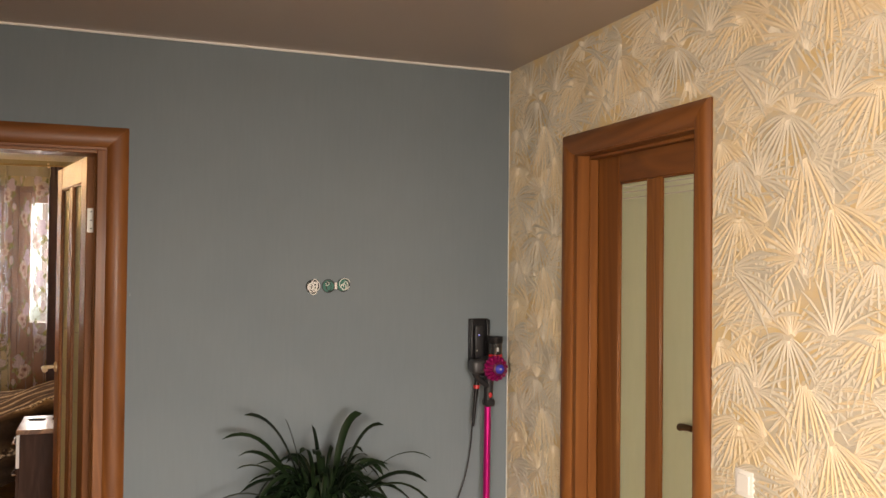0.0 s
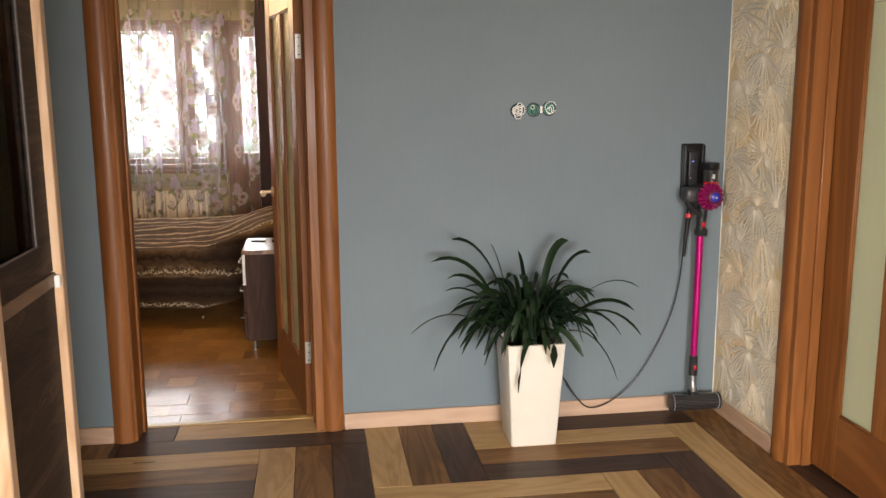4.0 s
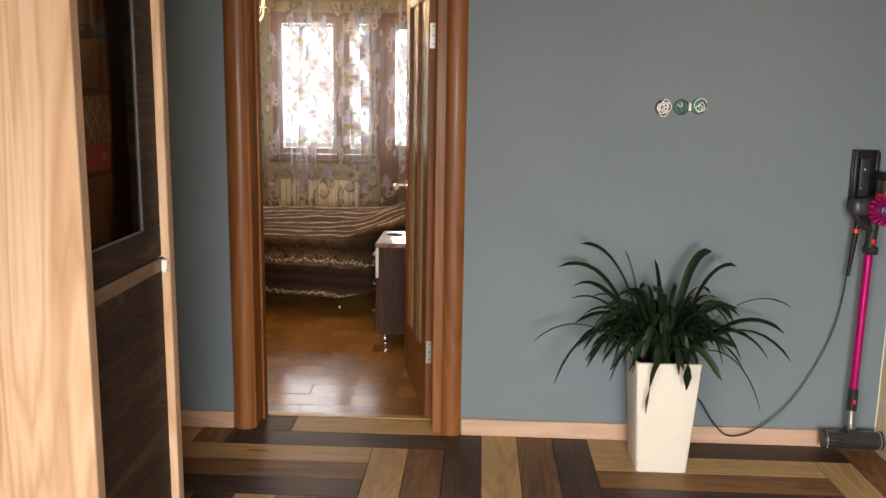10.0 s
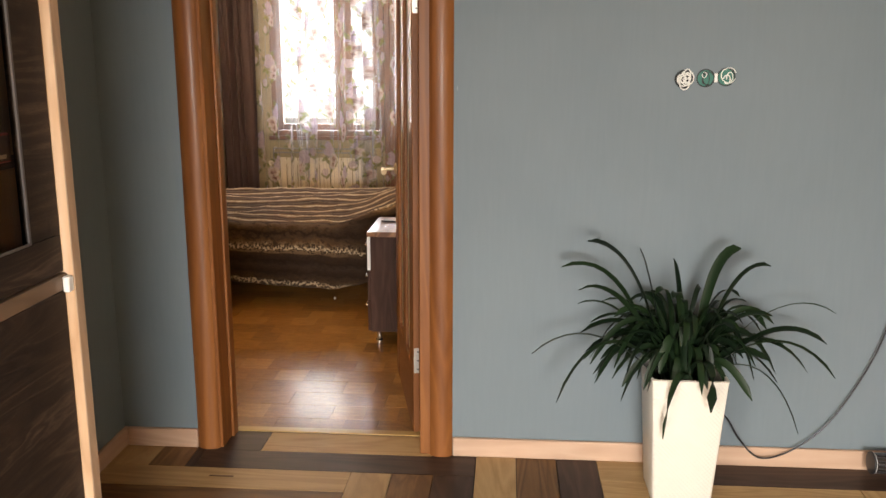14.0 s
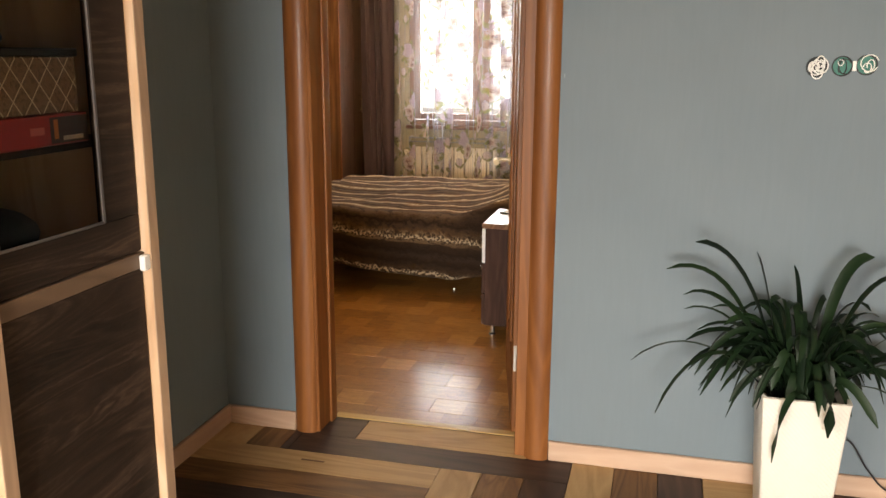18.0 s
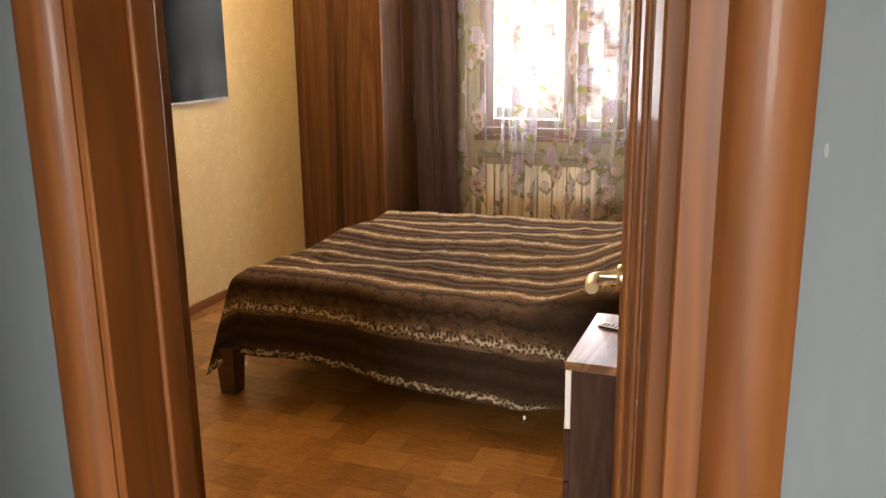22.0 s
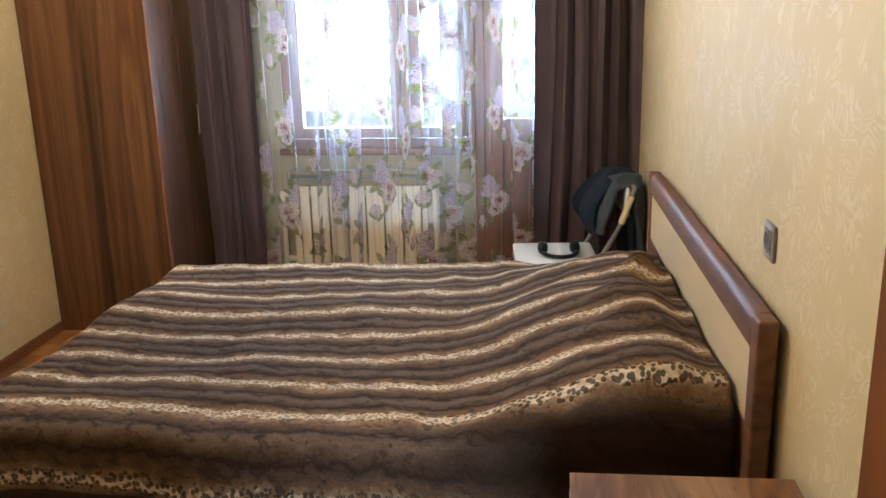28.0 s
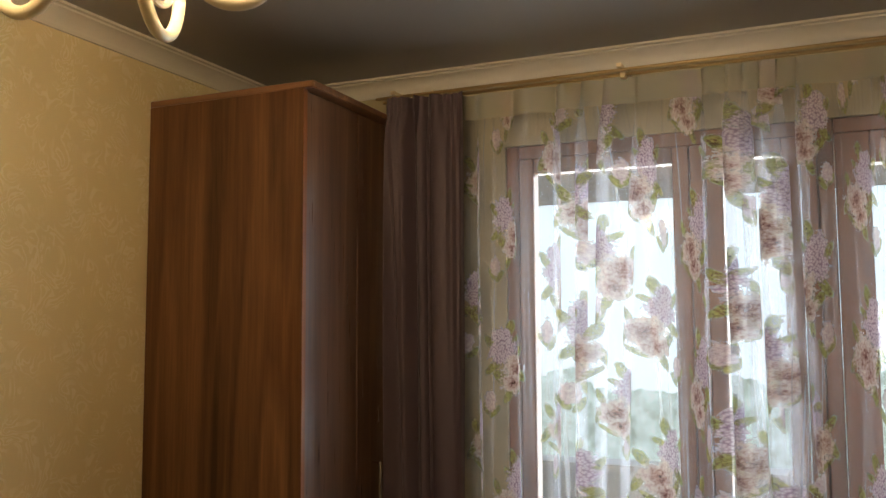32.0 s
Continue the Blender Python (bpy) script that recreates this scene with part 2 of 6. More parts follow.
# ---------------------------------------------------------------- materials
def grey_paper():
    n = Nodes("grey_blue_wallpaper", 0.72)
    v = n.coords(scale=(1, 1, 0.1))
    streak, fine, big = n.noise(v, 60, 3, 0.6), n.noise(n.coords(), 220, 2), n.noise(n.coords(), 1.3, 3)
    f = n.math("ADD", n.math("MULTIPLY", streak, 0.25), n.math("MULTIPLY", big, 0.75))
    n.set(Base_Color=n.ramp(f, (0.3, (0.131, 0.168, 0.190)), (0.7, (0.159, 0.198, 0.221))))
    return n.bump(n.math("ADD", streak, fine), 0.12, 0.002).m


def palm_paper():
    """Paper tinted ochre, taupe and cream in soft patches."""
    n = Nodes("tinted_embossed_paper", 0.6)
    v = n.coords()
    patch = n.math("ADD", n.math("MULTIPLY", n.noise(v, 5.5, 2, 0.5), 0.8), n.math("MULTIPLY", n.noise(v, 22, 3), 0.2))
    n.set(Base_Color=n.ramp(patch, (0.34, (0.50, 0.46, 0.38)), (0.45, (0.56, 0.50, 0.39)), (0.52, (0.62, 0.50, 0.32)), (0.62, (0.66, 0.49, 0.25)), (0.72, (0.63, 0.52, 0.34))))
    return n.bump(n.noise(v, 260, 3), 0.25, 0.002).m


def palm_blades():
    """Print of the raised blades: pale cream, each fan leaning a little to ochre or taupe."""
    n = Nodes("palm_blade_print", 0.5)
    uv = n.node("TexCoord", 2)
    tone, along = n.node("SeparateXYZ", 0, Vector=uv), n.node("SeparateXYZ", 1, Vector=uv)
    each = n.node("NewGeometry", 8)
    hue = n.math("ADD", tone, n.math("MULTIPLY", n.math("SUBTRACT", each, 0.5), 0.35))
    col = n.ramp(hue, (0.0, (0.50, 0.47, 0.40)), (0.3, (0.57, 0.53, 0.44)), (0.5, (0.65, 0.58, 0.46)), (0.75, (0.69, 0.56, 0.37)), (1.0, (0.66, 0.51, 0.29)))
    col = n.mix(n.ramp(along, (0.0, 0.6), (0.35, 0.35), (0.8, 0.0)), col, (0.73, 0.65, 0.53))
    col = n.mix(n.math("MULTIPLY", n.noise(n.coords(), 40, 3), 0.3), col, (0.60, 0.53, 0.40))
    n.set(Base_Color=col)
    return n.bump(n.noise(n.coords(), 240, 2), 0.2, 0.001).m


def damask_paper():
    n = Nodes("cream_scroll_wallpaper", 0.62)
    v = n.coords()
    warp = n.noise(v, 9, 2, 0.5, 1.5)
    lines = n.math("SINE", n.math("MULTIPLY", warp, 55.0))
    f = n.math("MULTIPLY", n.ramp(lines, (0.0, 0.0), (0.7, 1.0)), n.ramp(n.noise(v, 14, 1), (0.42, 0.0), (0.58, 1.0)))
    f = n.math("MULTIPLY", f, 0.48)
    big = n.noise(v, 2.0, 3)
    base = n.mix(big, (0.57, 0.46, 0.245), (0.65, 0.535, 0.305))
    n.set(Base_Color=n.mix(f, base, (0.72, 0.63, 0.43)))
    n.set(Roughness=n.math("SUBTRACT", 0.66, n.math("MULTIPLY", f, 0.25)))
    return n.bump(n.math("ADD", f, n.math("MULTIPLY", n.noise(v, 250, 2), 0.3)), 0.15, 0.002).m


GREY_PAPER, PALM, DAMASK = grey_paper(), palm_paper(), damask_paper()
DOOR_WOOD = wood("cherry_veneer", (0.15, 0.050, 0.013), (0.225, 0.080, 0.021), (0.30, 0.120, 0.034), "Z", 0.46, 1.0, 0.3, 0.04, 0.06, 0.0, 0.25)
DOOR_WOOD_X = wood("cherry_veneer_across", (0.15, 0.050, 0.013), (0.225, 0.080, 0.021), (0.30, 0.120, 0.034), "X", 0.46, 1.0, 0.3, 0.04, 0.06, 0.0, 0.25)
DOOR_WOOD_Y = wood("cherry_veneer_along", (0.15, 0.050, 0.013), (0.225, 0.080, 0.021), (0.30, 0.120, 0.034), "Y", 0.46, 1.0, 0.3, 0.04, 0.06, 0.0, 0.25)
WALNUT = wood("walnut_board", (0.046, 0.019, 0.008), (0.115, 0.050, 0.021), (0.200, 0.098, 0.042), "Z", 0.33, 0.85, 0.8, 0.04, 0.15, 0.0, 1.15, 0.05, 0.42)
WALNUT_X = wood("walnut_board_across", (0.085, 0.036, 0.018), (0.16, 0.075, 0.036), (0.27, 0.135, 0.065), "X", 0.3, 1.3, 0.4, 0.05, 0.2, 0.0, 0.8)
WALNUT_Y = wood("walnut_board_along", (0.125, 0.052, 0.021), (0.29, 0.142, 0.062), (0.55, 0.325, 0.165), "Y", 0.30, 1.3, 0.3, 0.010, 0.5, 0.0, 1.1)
# besides its polish, the colour is paled and greyed to carry the window's sheen
WALNUT_DOOR = wood("polished_walnut_paled_for_sheen", (0.050, 0.024, 0.013), (0.125, 0.064, 0.036), (0.24, 0.135, 0.078), "Z", 0.30, 0.9, 0.8, 0.03, 0.35, 0.0, 1.35, 0.035, 0.3)
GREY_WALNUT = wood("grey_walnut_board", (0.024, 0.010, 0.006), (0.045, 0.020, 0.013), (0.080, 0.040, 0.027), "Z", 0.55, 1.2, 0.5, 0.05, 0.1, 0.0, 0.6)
OAK = wood("pale_oak_board", (0.46, 0.27, 0.145), (0.60, 0.39, 0.235), (0.70, 0.50, 0.335), "Z", 0.5, 1.1, 0.5, 0.1, 0.0, 0.0, 0.4, 0.10, 0.75)
WENGE = wood("dark_ash_board", (0.011, 0.007, 0.005), (0.027, 0.016, 0.011), (0.085, 0.056, 0.040), "Y", 0.62, 2.6, 0.9, 0.3, 0.0, 0.0, 0.5)
for board, level in ((WENGE, 0.25), (GREY_WALNUT, 0.15), (WALNUT, 0.25), (DOOR_WOOD, 0.3)):
    board.node_tree.nodes["Principled BSDF"].inputs["Specular IOR Level"].default_value = level
# oak of the cabinet's middle rail, its shade put into the darker colour
SHADED_OAK = wood("shaded_oak_rail", (0.10, 0.062, 0.038), (0.145, 0.092, 0.058), (0.20, 0.132, 0.085), "Y", 0.5, 1.4, 0.6, 0.1)
EDGE_OAK = wood("oak_edge_band", (0.34, 0.225, 0.15), (0.42, 0.285, 0.19), (0.48, 0.34, 0.235), "Z", 0.5, 1.6, 0.5, 0.1)
SKIRT_X = wood("pale_beech_skirting", (0.42, 0.27, 0.185), (0.50, 0.335, 0.235), (0.57, 0.40, 0.29), "X", 0.45, 1.2, 0.4, 0.05)
SKIRT_Y = wood("pale_beech_skirting_along", (0.42, 0.27, 0.185), (0.50, 0.335, 0.235), (0.57, 0.40, 0.29), "Y", 0.45, 1.2, 0.4, 0.05)
BROWN_SKIRT = wood("brown_skirting", (0.14, 0.05, 0.018), (0.2, 0.075, 0.026), (0.26, 0.1, 0.04), "Y", 0.45)
WHITE = plain("white_paint", (0.78, 0.77, 0.74), 0.45)
WHITE_PLASTIC = plain("white_plastic", (0.80, 0.79, 0.76), 0.35, vary=0.02)
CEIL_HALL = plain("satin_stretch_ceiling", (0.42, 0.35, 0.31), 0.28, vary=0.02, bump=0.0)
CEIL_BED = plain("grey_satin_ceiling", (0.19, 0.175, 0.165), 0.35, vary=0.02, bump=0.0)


def frosted():
    n = Nodes("frosted_green_glass", 0.42)
    ripple = n.noise(n.coords(scale=(1, 1, 0.25)), 40, 3)
    n.set(Base_Color=n.mix(ripple, (0.76, 0.80, 0.56), (0.84, 0.87, 0.64)), Transmission_Weight=0.5, IOR=1.25)
    return n.bump(ripple, 0.08, 0.003).m


FROSTED = frosted()


def clear_glass(name="window_glass", ior=1.45, tint=(0.96, 0.97, 0.97)):
    n = Nodes(name, 0.02)
    g = n.node("BsdfGlossy", Roughness=0.02, Color=(1, 1, 1))
    t = n.node("BsdfTransparent", Color=tint)
    f = n.node("Fresnel", IOR=ior)
    s = n.node("MixShader", i0=f, i1=t, i2=g)
    n.t.links.new(s, n.t.nodes["Material Output"].inputs[0])
    return n.m


GLASS, CAB_GLASS = clear_glass(), clear_glass("thin_cabinet_glass", 1.09, (0.82, 0.80, 0.77))
CHROME = plain("brushed_chrome", (0.72, 0.71, 0.70), 0.25, 1.0, vary=0.03)
BRASS = plain("pale_brass", (0.76, 0.63, 0.42), 0.34, 1.0, vary=0.04)
STEEL = plain("satin_steel", (0.60, 0.57, 0.50), 0.35, 1.0, vary=0.05)
BLACK = plain("black_plastic", (0.010, 0.010, 0.011), 0.3, vary=0.1)
DARK = plain("dark_grey_plastic", (0.022, 0.022, 0.024), 0.32, vary=0.1)
for m in (BLACK, DARK):
    m.node_tree.nodes["Principled BSDF"].inputs["Specular IOR Level"].default_value = 0.25


def emitter(name, colour, strength):
    n = Nodes(name)
    return n.set(Emission_Color=colour, Emission_Strength=strength, Base_Color=(0.8, 0.8, 0.8)).m


# ---------------------------------------------------------------- structure
def structure(name, bm, material, label, round_=False):
    return tagged(part(name, bm, material, None, label, round_), label, "structure", kind="structure")


def wall_x(bm, y0, y1, x0, x1, z0, z1, holes=()):
    """A wall that runs along x, with square holes (x0, x1, z0, z1) through it, in order along x."""
    at = x0
    for a, b, c, d in holes:
        box(bm, at, a, y0, y1, z0, z1)
        if c > z0:
            box(bm, a, b, y0, y1, z0, c)
        if d < z1:
            box(bm, a, b, y0, y1, d, z1)
        at = b
    box(bm, at, x1, y0, y1, z0, z1)
    return bm


def wall_y(bm, x0, x1, y0, y1, z0, z1, holes=()):
    at = y0
    for a, b, c, d in holes:
        box(bm, x0, x1, at, a, z0, z1)
        if c > z0:
            box(bm, x0, x1, a, b, z0, c)
        if d < z1:
            box(bm, x0, x1, a, b, d, z1)
        at = b
    box(bm, x0, x1, at, y1, z0, z1)
    return bm


# the wall between hall and bedroom, papered on each side
structure("wall_grey", wall_x(bmesh.new(), GREY, MID, HALL_L - 0.15, HALL_R + 0.0, -0.1, TOP + 0.1, [(DOOR_L, DOOR_R, -0.1, DOOR_T)]), GREY_PAPER, "grey-blue papered wall with the bedroom doorway")
structure("wall_bedroom_south", wall_x(bmesh.new(), MID, PART, BED_L - 0.12, BED_R + 0.12, -0.1, TOP + 0.1, [(DOOR_L, DOOR_R, -0.1, DOOR_T)]), DAMASK, "cream papered bedroom wall with the doorway")
structure("wall_hall_left", wall_y(bmesh.new(), HALL_L - 0.12, HALL_L, HALL_BACK - 0.2, GREY, -0.1, TOP + 0.1, [(-1.5, 0.1, 0.55, 2.15)]), GREY_PAPER, "grey-blue papered side wall behind the cabinet")
side = wall_y(bmesh.new(), HALL_R, HALL_R + 0.12, HALL_BACK - 0.2, MID, -0.1, TOP + 0.1, [(SIDE_0, SIDE_1, -0.1, DOOR_T)])
uvl = side.loops.layers.uv.verify()
for f in side.faces:
    for loop in f.loops:
        loop[uvl].uv = (loop.vert.co.y, loop.vert.co.z)
structure("wall_palm", side, PALM, "wall with raised palm leaf paper in cream and ochre")
structure("wall_hall_back", wall_x(bmesh.new(), HALL_BACK - 0.2, HALL_BACK, HALL_L, HALL_R, -0.1, TOP + 0.1, [(-0.3, 1.5, 0.5, 2.2)]), GREY_PAPER, "plain papered wall with a window")
structure("wall_side_room", bx(HALL_R + 1.4, HALL_R + 1.5, 1.3, 4.2, -0.1, TOP), WHITE, "plain pale wall of the room behind the glazed door")
structure("ceiling_hall", bx(HALL_L, HALL_R, HALL_BACK, GREY, TOP, TOP + 0.1), CEIL_HALL, "satin pinkish stretch ceiling")
structure("wall_bedroom_left", bx(BED_L - 0.12, BED_L, PART, WINDOW, -0.1, BED_TOP + 0.1), DAMASK, "cream wall with a tonal scroll pattern")
structure("wall_bedroom_right", bx(BED_R, BED_R + 0.12, PART, WINDOW, -0.1, BED_TOP + 0.1), DAMASK, "cream wall with a tonal scroll pattern")
GREEN_PLASTER = plain("pale_green_plaster", (0.34, 0.29, 0.17), 0.7)
structure("wall_window", wall_x(bmesh.new(), WINDOW, WINDOW + 0.3, BED_L - 0.12, BED_R + 0.12, -0.1, BED_TOP + 0.1, [(WIN_L, WIN_M, SILL, WIN_T), (WIN_M, WIN_R, 0.03, WIN_T)]), GREEN_PLASTER, "pale green plastered window wall")
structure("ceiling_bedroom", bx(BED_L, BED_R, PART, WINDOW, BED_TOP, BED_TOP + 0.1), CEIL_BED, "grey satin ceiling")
CREAM_PLASTER = plain("white_moulding", (0.56, 0.52, 0.45), 0.5)
cove = [(0, 0), (0.066, 0), (0.066, 0.009), (0.052, 0.012), (0.046, 0.013), (0.030, 0.024), (0.018, 0.042), (0.014, 0.052), (0.009, 0.054), (0.008, 0.068), (0, 0.068)]
crown = bmesh.new()
for p, q, out in (((BED_L, PART, BED_TOP), (BED_L, WINDOW, BED_TOP), (1, 0, 0)), ((BED_L, WINDOW, BED_TOP), (BED_R, WINDOW, BED_TOP), (0, -1, 0)), ((BED_R, WINDOW, BED_TOP), (BED_R, PART, BED_TOP), (-1, 0, 0)), ((BED_R, PART, BED_TOP), (BED_L, PART, BED_TOP), (0, 1, 0))):
    d = (Vector(q) - Vector(p)).normalized()
    flip = Vector(out).cross(d).z > 0
    profile_bar(crown, [((-a if flip else a), h) for a, h in cove], p, q, out)
structure("trim_bedroom_cornice", crown, CREAM_PLASTER, "white moulded cornice round the bedroom ceiling", True)
bead = bx(HALL_L, HALL_R, GREY - 0.012, GREY, TOP - 0.008, TOP)
structure("trim_hall_ceiling_bead", bead, WHITE_PLASTIC, "thin white bead under the hall ceiling")
structure("trim_corner_bead", bx(HALL_R - 0.003, HALL_R, GREY - 0.003, GREY, 0.07, TOP - 0.01), WHITE_PLASTIC, "thin white bead in the wall corner")

# skirting boards
SK = 0.076
def skirting(name, material, pieces, label):
    bm = bmesh.new()
    for x0, x1, y0, y1 in pieces:
        box(bm, x0, x1, y0, y1, 0, SK, 0.004)
    return structure(name, bm, material, label, True)

skirting("baseboard_hall_grey", SKIRT_X, [(0.129, HALL_R - 0.016, GREY - 0.016, GREY), (HALL_L + 0.016, -0.872, GREY - 0.016, GREY)], "pale beech skirting board under the grey wall")
skirting("baseboard_hall_palm", SKIRT_Y, [(HALL_R - 0.016, HALL_R, 3.285, GREY), (HALL_R - 0.016, HALL_R, HALL_BACK, 2.28)], "pale beech skirting board under the palm paper")
skirting("baseboard_hall_left", SKIRT_Y, [(HALL_L, HALL_L + 0.016, 2.72, GREY)], "pale beech skirting board beside the cabinet")
SK = 0.05
skirting("baseboard_bedroom_left", BROWN_SKIRT, [(BED_L, BED_L + 0.018, PART, 7.96)], "brown wooden skirting board in the bedroom")
skirting("baseboard_bedroom_right", BROWN_SKIRT, [(BED_R - 0.018, BED_R, PART, WINDOW)], "brown wooden skirting board in the bedroom")

# ---------------------------------------------------------------- door frames
def arc_profile(width, low, high, n=7):
    """A rounded architrave section: low at the edges, high in the middle."""
    pts = [(0, 0)]
    for k in range(n + 1):
        a = k / n
        pts.append((a * width, low + (high - low) * math.sin(math.pi * a) ** 0.6))
    return pts + [(width, 0)]


TRIM = arc_profile(0.086, 0.008, 0.026)


def casing(parent, axis, face, a0, a1, top, out, wood_side, wood_top):
    """Two posts and a head of rounded architrave round a hole, mitred; axis: the way the wall runs."""
    def pt(a, z):
        return (a, face, z) if axis == "x" else (face, a, z)
    flip = Vector(out).cross((0, 0, 1))
    along = flip.x if axis == "x" else flip.y
    for a, s in ((a0, 1), (a1, -1)):
        sign = s * (1 if along > 0 else -1)
        prof = [(w * sign, h) for w, h in TRIM]
        part("post", profile_bar(bmesh.new(), prof, pt(a, 0), pt(a, top), out, (0, -sign)), wood_side, parent)
    d = Vector(pt(a1, top)) - Vector(pt(a0, top))
    up = Vector(out).cross(d.normalized()).z
    prof = [(w * (-1 if up > 0 else 1), h) for w, h in TRIM]
    k = -1 if up < 0 else 1
    part("head", profile_bar(bmesh.new(), prof, pt(a0, top), pt(a1, top), out, (k, k)), wood_top, parent)


def leaf_parts(parent, width, height, thick, wood_v, wood_h, glass, low=0.26, high=1.875, stile=0.15, mid=0.088, lines=(0.69, 1.38)):
    """A door leaf in its own space: hinge side at x=0, running to x=width, faces at y=0 and y=thick. Two tall panes."""
    b = 0.004
    pane = (width - 2 * stile - mid) / 2
    xs = (0, stile, stile + pane, stile + pane + mid, width - stile, width)
    for x0, x1 in ((xs[0], xs[1]), (xs[4], xs[5])):
        part("stile", bx(x0, x1, 0, thick, 0, height, b), wood_v, parent)
    part("middle_stile", bx(xs[2], xs[3], 0.001, thick - 0.001, low, high, b), wood_v, parent)
    part("bottom_rail", bx(xs[1], xs[4], 0.001, thick - 0.001, 0, low, b), wood_h, parent)
    part("top_rail", bx(xs[1], xs[4], 0.001, thick - 0.001, high, height, b), wood_h, parent)
    for x0, x1 in ((xs[1], xs[2]), (xs[3], xs[4])):
        part("pane", bx(x0, x1, thick / 2 - 0.003, thick / 2 + 0.003, low, high), glass, parent, "frosted greenish glass pane")
        beads = bmesh.new()
        for y0, y1 in ((0.003, 0.012), (thick - 0.012, thick - 0.003)):
            for c in (x0, x1 - 0.007):
                box(beads, c, c + 0.007, y0, y1, low, high, 0.002)
            for z in (low, high - 0.007):
                box(beads, x0 + 0.007, x1 - 0.007, y0, y1, z, z + 0.007, 0.002)
        part("glazing_bead", beads, wood_v, parent)
        for z in lines:
            part("scored_line", bx(x0 + 0.007, x1 - 0.007, thick / 2 - 0.0055, thick / 2 + 0.0055, z, z + 0.004), CREAM_PLASTER, parent, "thin raised line across the glass")


def lever(parent, x, y, z, way, side, metal):
    """Lever handle: rosette on the face at y, lever pointing along way (+1 or -1 in x); side: outward y sign."""
    h = part("handle", lathe(bmesh.new(), [(0.026, 0), (0.026, 0.004 * side), (0.022, 0.009 * side), (0.011, 0.011 * side)], (x, y, z), 20, "Y"), metal, parent, "pale brass lever handle")
    bm = tube(bmesh.new(), [(x, y + 0.008 * side, z), (x, y + 0.05 * side, z), (x + 0.008 * way, y + 0.058 * side, z), (x + 0.03 * way, y + 0.06 * side, z)], 0.009, 10)
    part("neck", bm, metal, h)
    grip = bmesh.new()
    tube(grip, [(x + way * d, y + (0.06 + 0.004 * math.sin(d * 25)) * side, z + dz) for d, dz in ((0.018, 0), (0.038, 0.002), (0.062, 0), (0.084, -0.004))], 0.010, 10, 0.0135)
    part("grip", grip, metal, h)


# bedroom door: frame in the grey wall, and the leaf that stands open into the bedroom
frame1 = tagged(thing("door_frame", "cherry wood door frame with rounded architraves round the bedroom doorway", "door frame"), kind="structure")
casing(frame1, "x", GREY, -0.871, 0.127, 2.096, (0, -1, 0), DOOR_WOOD, DOOR_WOOD_X)
casing(frame1, "x", PART, -0.883, 0.042, 2.096, (0, 1, 0), DOOR_WOOD, DOOR_WOOD_X)
for x0, x1, x2, x3 in ((DOOR_L, -0.772, DOOR_L, -0.797), (0.002, DOOR_R, 0.018, DOOR_R)):
    part("jamb", bx(x0, x1, GREY - 0.004, 4.0, 0, 2.0, 0.003), DOOR_WOOD, frame1)
    k = 1 if x0 < -0.5 else -1
    edge = x1 if k > 0 else x0
    part("stop", bx(min(edge, edge + 0.012 * k), max(edge, edge + 0.012 * k), 3.945, 3.998, 0, 1.985, 0.006, 3), DOOR_WOOD, frame1)
    part("rebate", bx(x2, x3, 4.0, PART + 0.004, 0, 2.0, 0.002), DOOR_WOOD, frame1)
part("jamb", bx(DOOR_L, DOOR_R, GREY - 0.004, PART + 0.004, 2.0, DOOR_T), DOOR_WOOD_X, frame1)
part("stop", bx(-0.772, 0.002, GREY + 0.004, 4.0, 1.985, 2.0, 0.003), DOOR_WOOD_X, frame1)
plate = part("strike_plate", bx(-0.797, -0.794, 4.010, 4.034, 0.93, 1.05, 0.001), STEEL, frame1, "worn steel strike plate")
part("latch_hole", bx(-0.794, -0.7935, 4.017, 4.027, 0.955, 1.0), BLACK, plate)

leaf1 = thing("door", "open cherry wood door with two tall frosted panes", "door", (-0.003, 4.03, 0.008), turn=180 - 78)
leaf_parts(leaf1, 0.763, 1.985, 0.04, DOOR_WOOD, DOOR_WOOD_X, FROSTED, stile=0.125, lines=(0.873, 1.192))
lever(leaf1, 0.71, 0.04, 0.992, -1, 1, BRASS)
lever(leaf1, 0.71, 0.0, 0.992, -1, -1, BRASS)
for z in (0.26, 1.655):
    hinge = part("hinge", bx(-0.0022, -0.0008, 0.004, 0.036, z - 0.005, z + 0.10, 0.0005), STEEL, leaf1, "steel butt hinge")
    part("knuckle", cyl(bmesh.new(), (-0.003, -0.005, z - 0.005), (-0.003, -0.005, z + 0.10), 0.006, seg=10), STEEL, hinge)
    for k in (0.012, 0.048, 0.085):
        part("screw", cyl(bmesh.new(), (-0.0032, 0.02, z + k), (-0.0020, 0.02, z + k), 0.0035, seg=8), DARK, hinge)

# side door in the palm-papered wall
frame2 = tagged(thing("door_frame", "cherry wood door frame set in the palm-papered wall", "door frame"), kind="structure")
casing(frame2, "y", HALL_R, 2.286, 3.281, 2.094, (-1, 0, 0), DOOR_WOOD, DOOR_WOOD_Y)
for y0, y1 in ((SIDE_0, 2.352), (3.163, SIDE_1)):
    part("jamb", bx(HALL_R - 0.004, HALL_R + 0.16, y0, y1, 0, 2.0), DOOR_WOOD, frame2)
part("jamb", bx(HALL_R - 0.004, HALL_R + 0.16, SIDE_0, SIDE_1, 2.0, DOOR_T), DOOR_WOOD_Y, frame2)
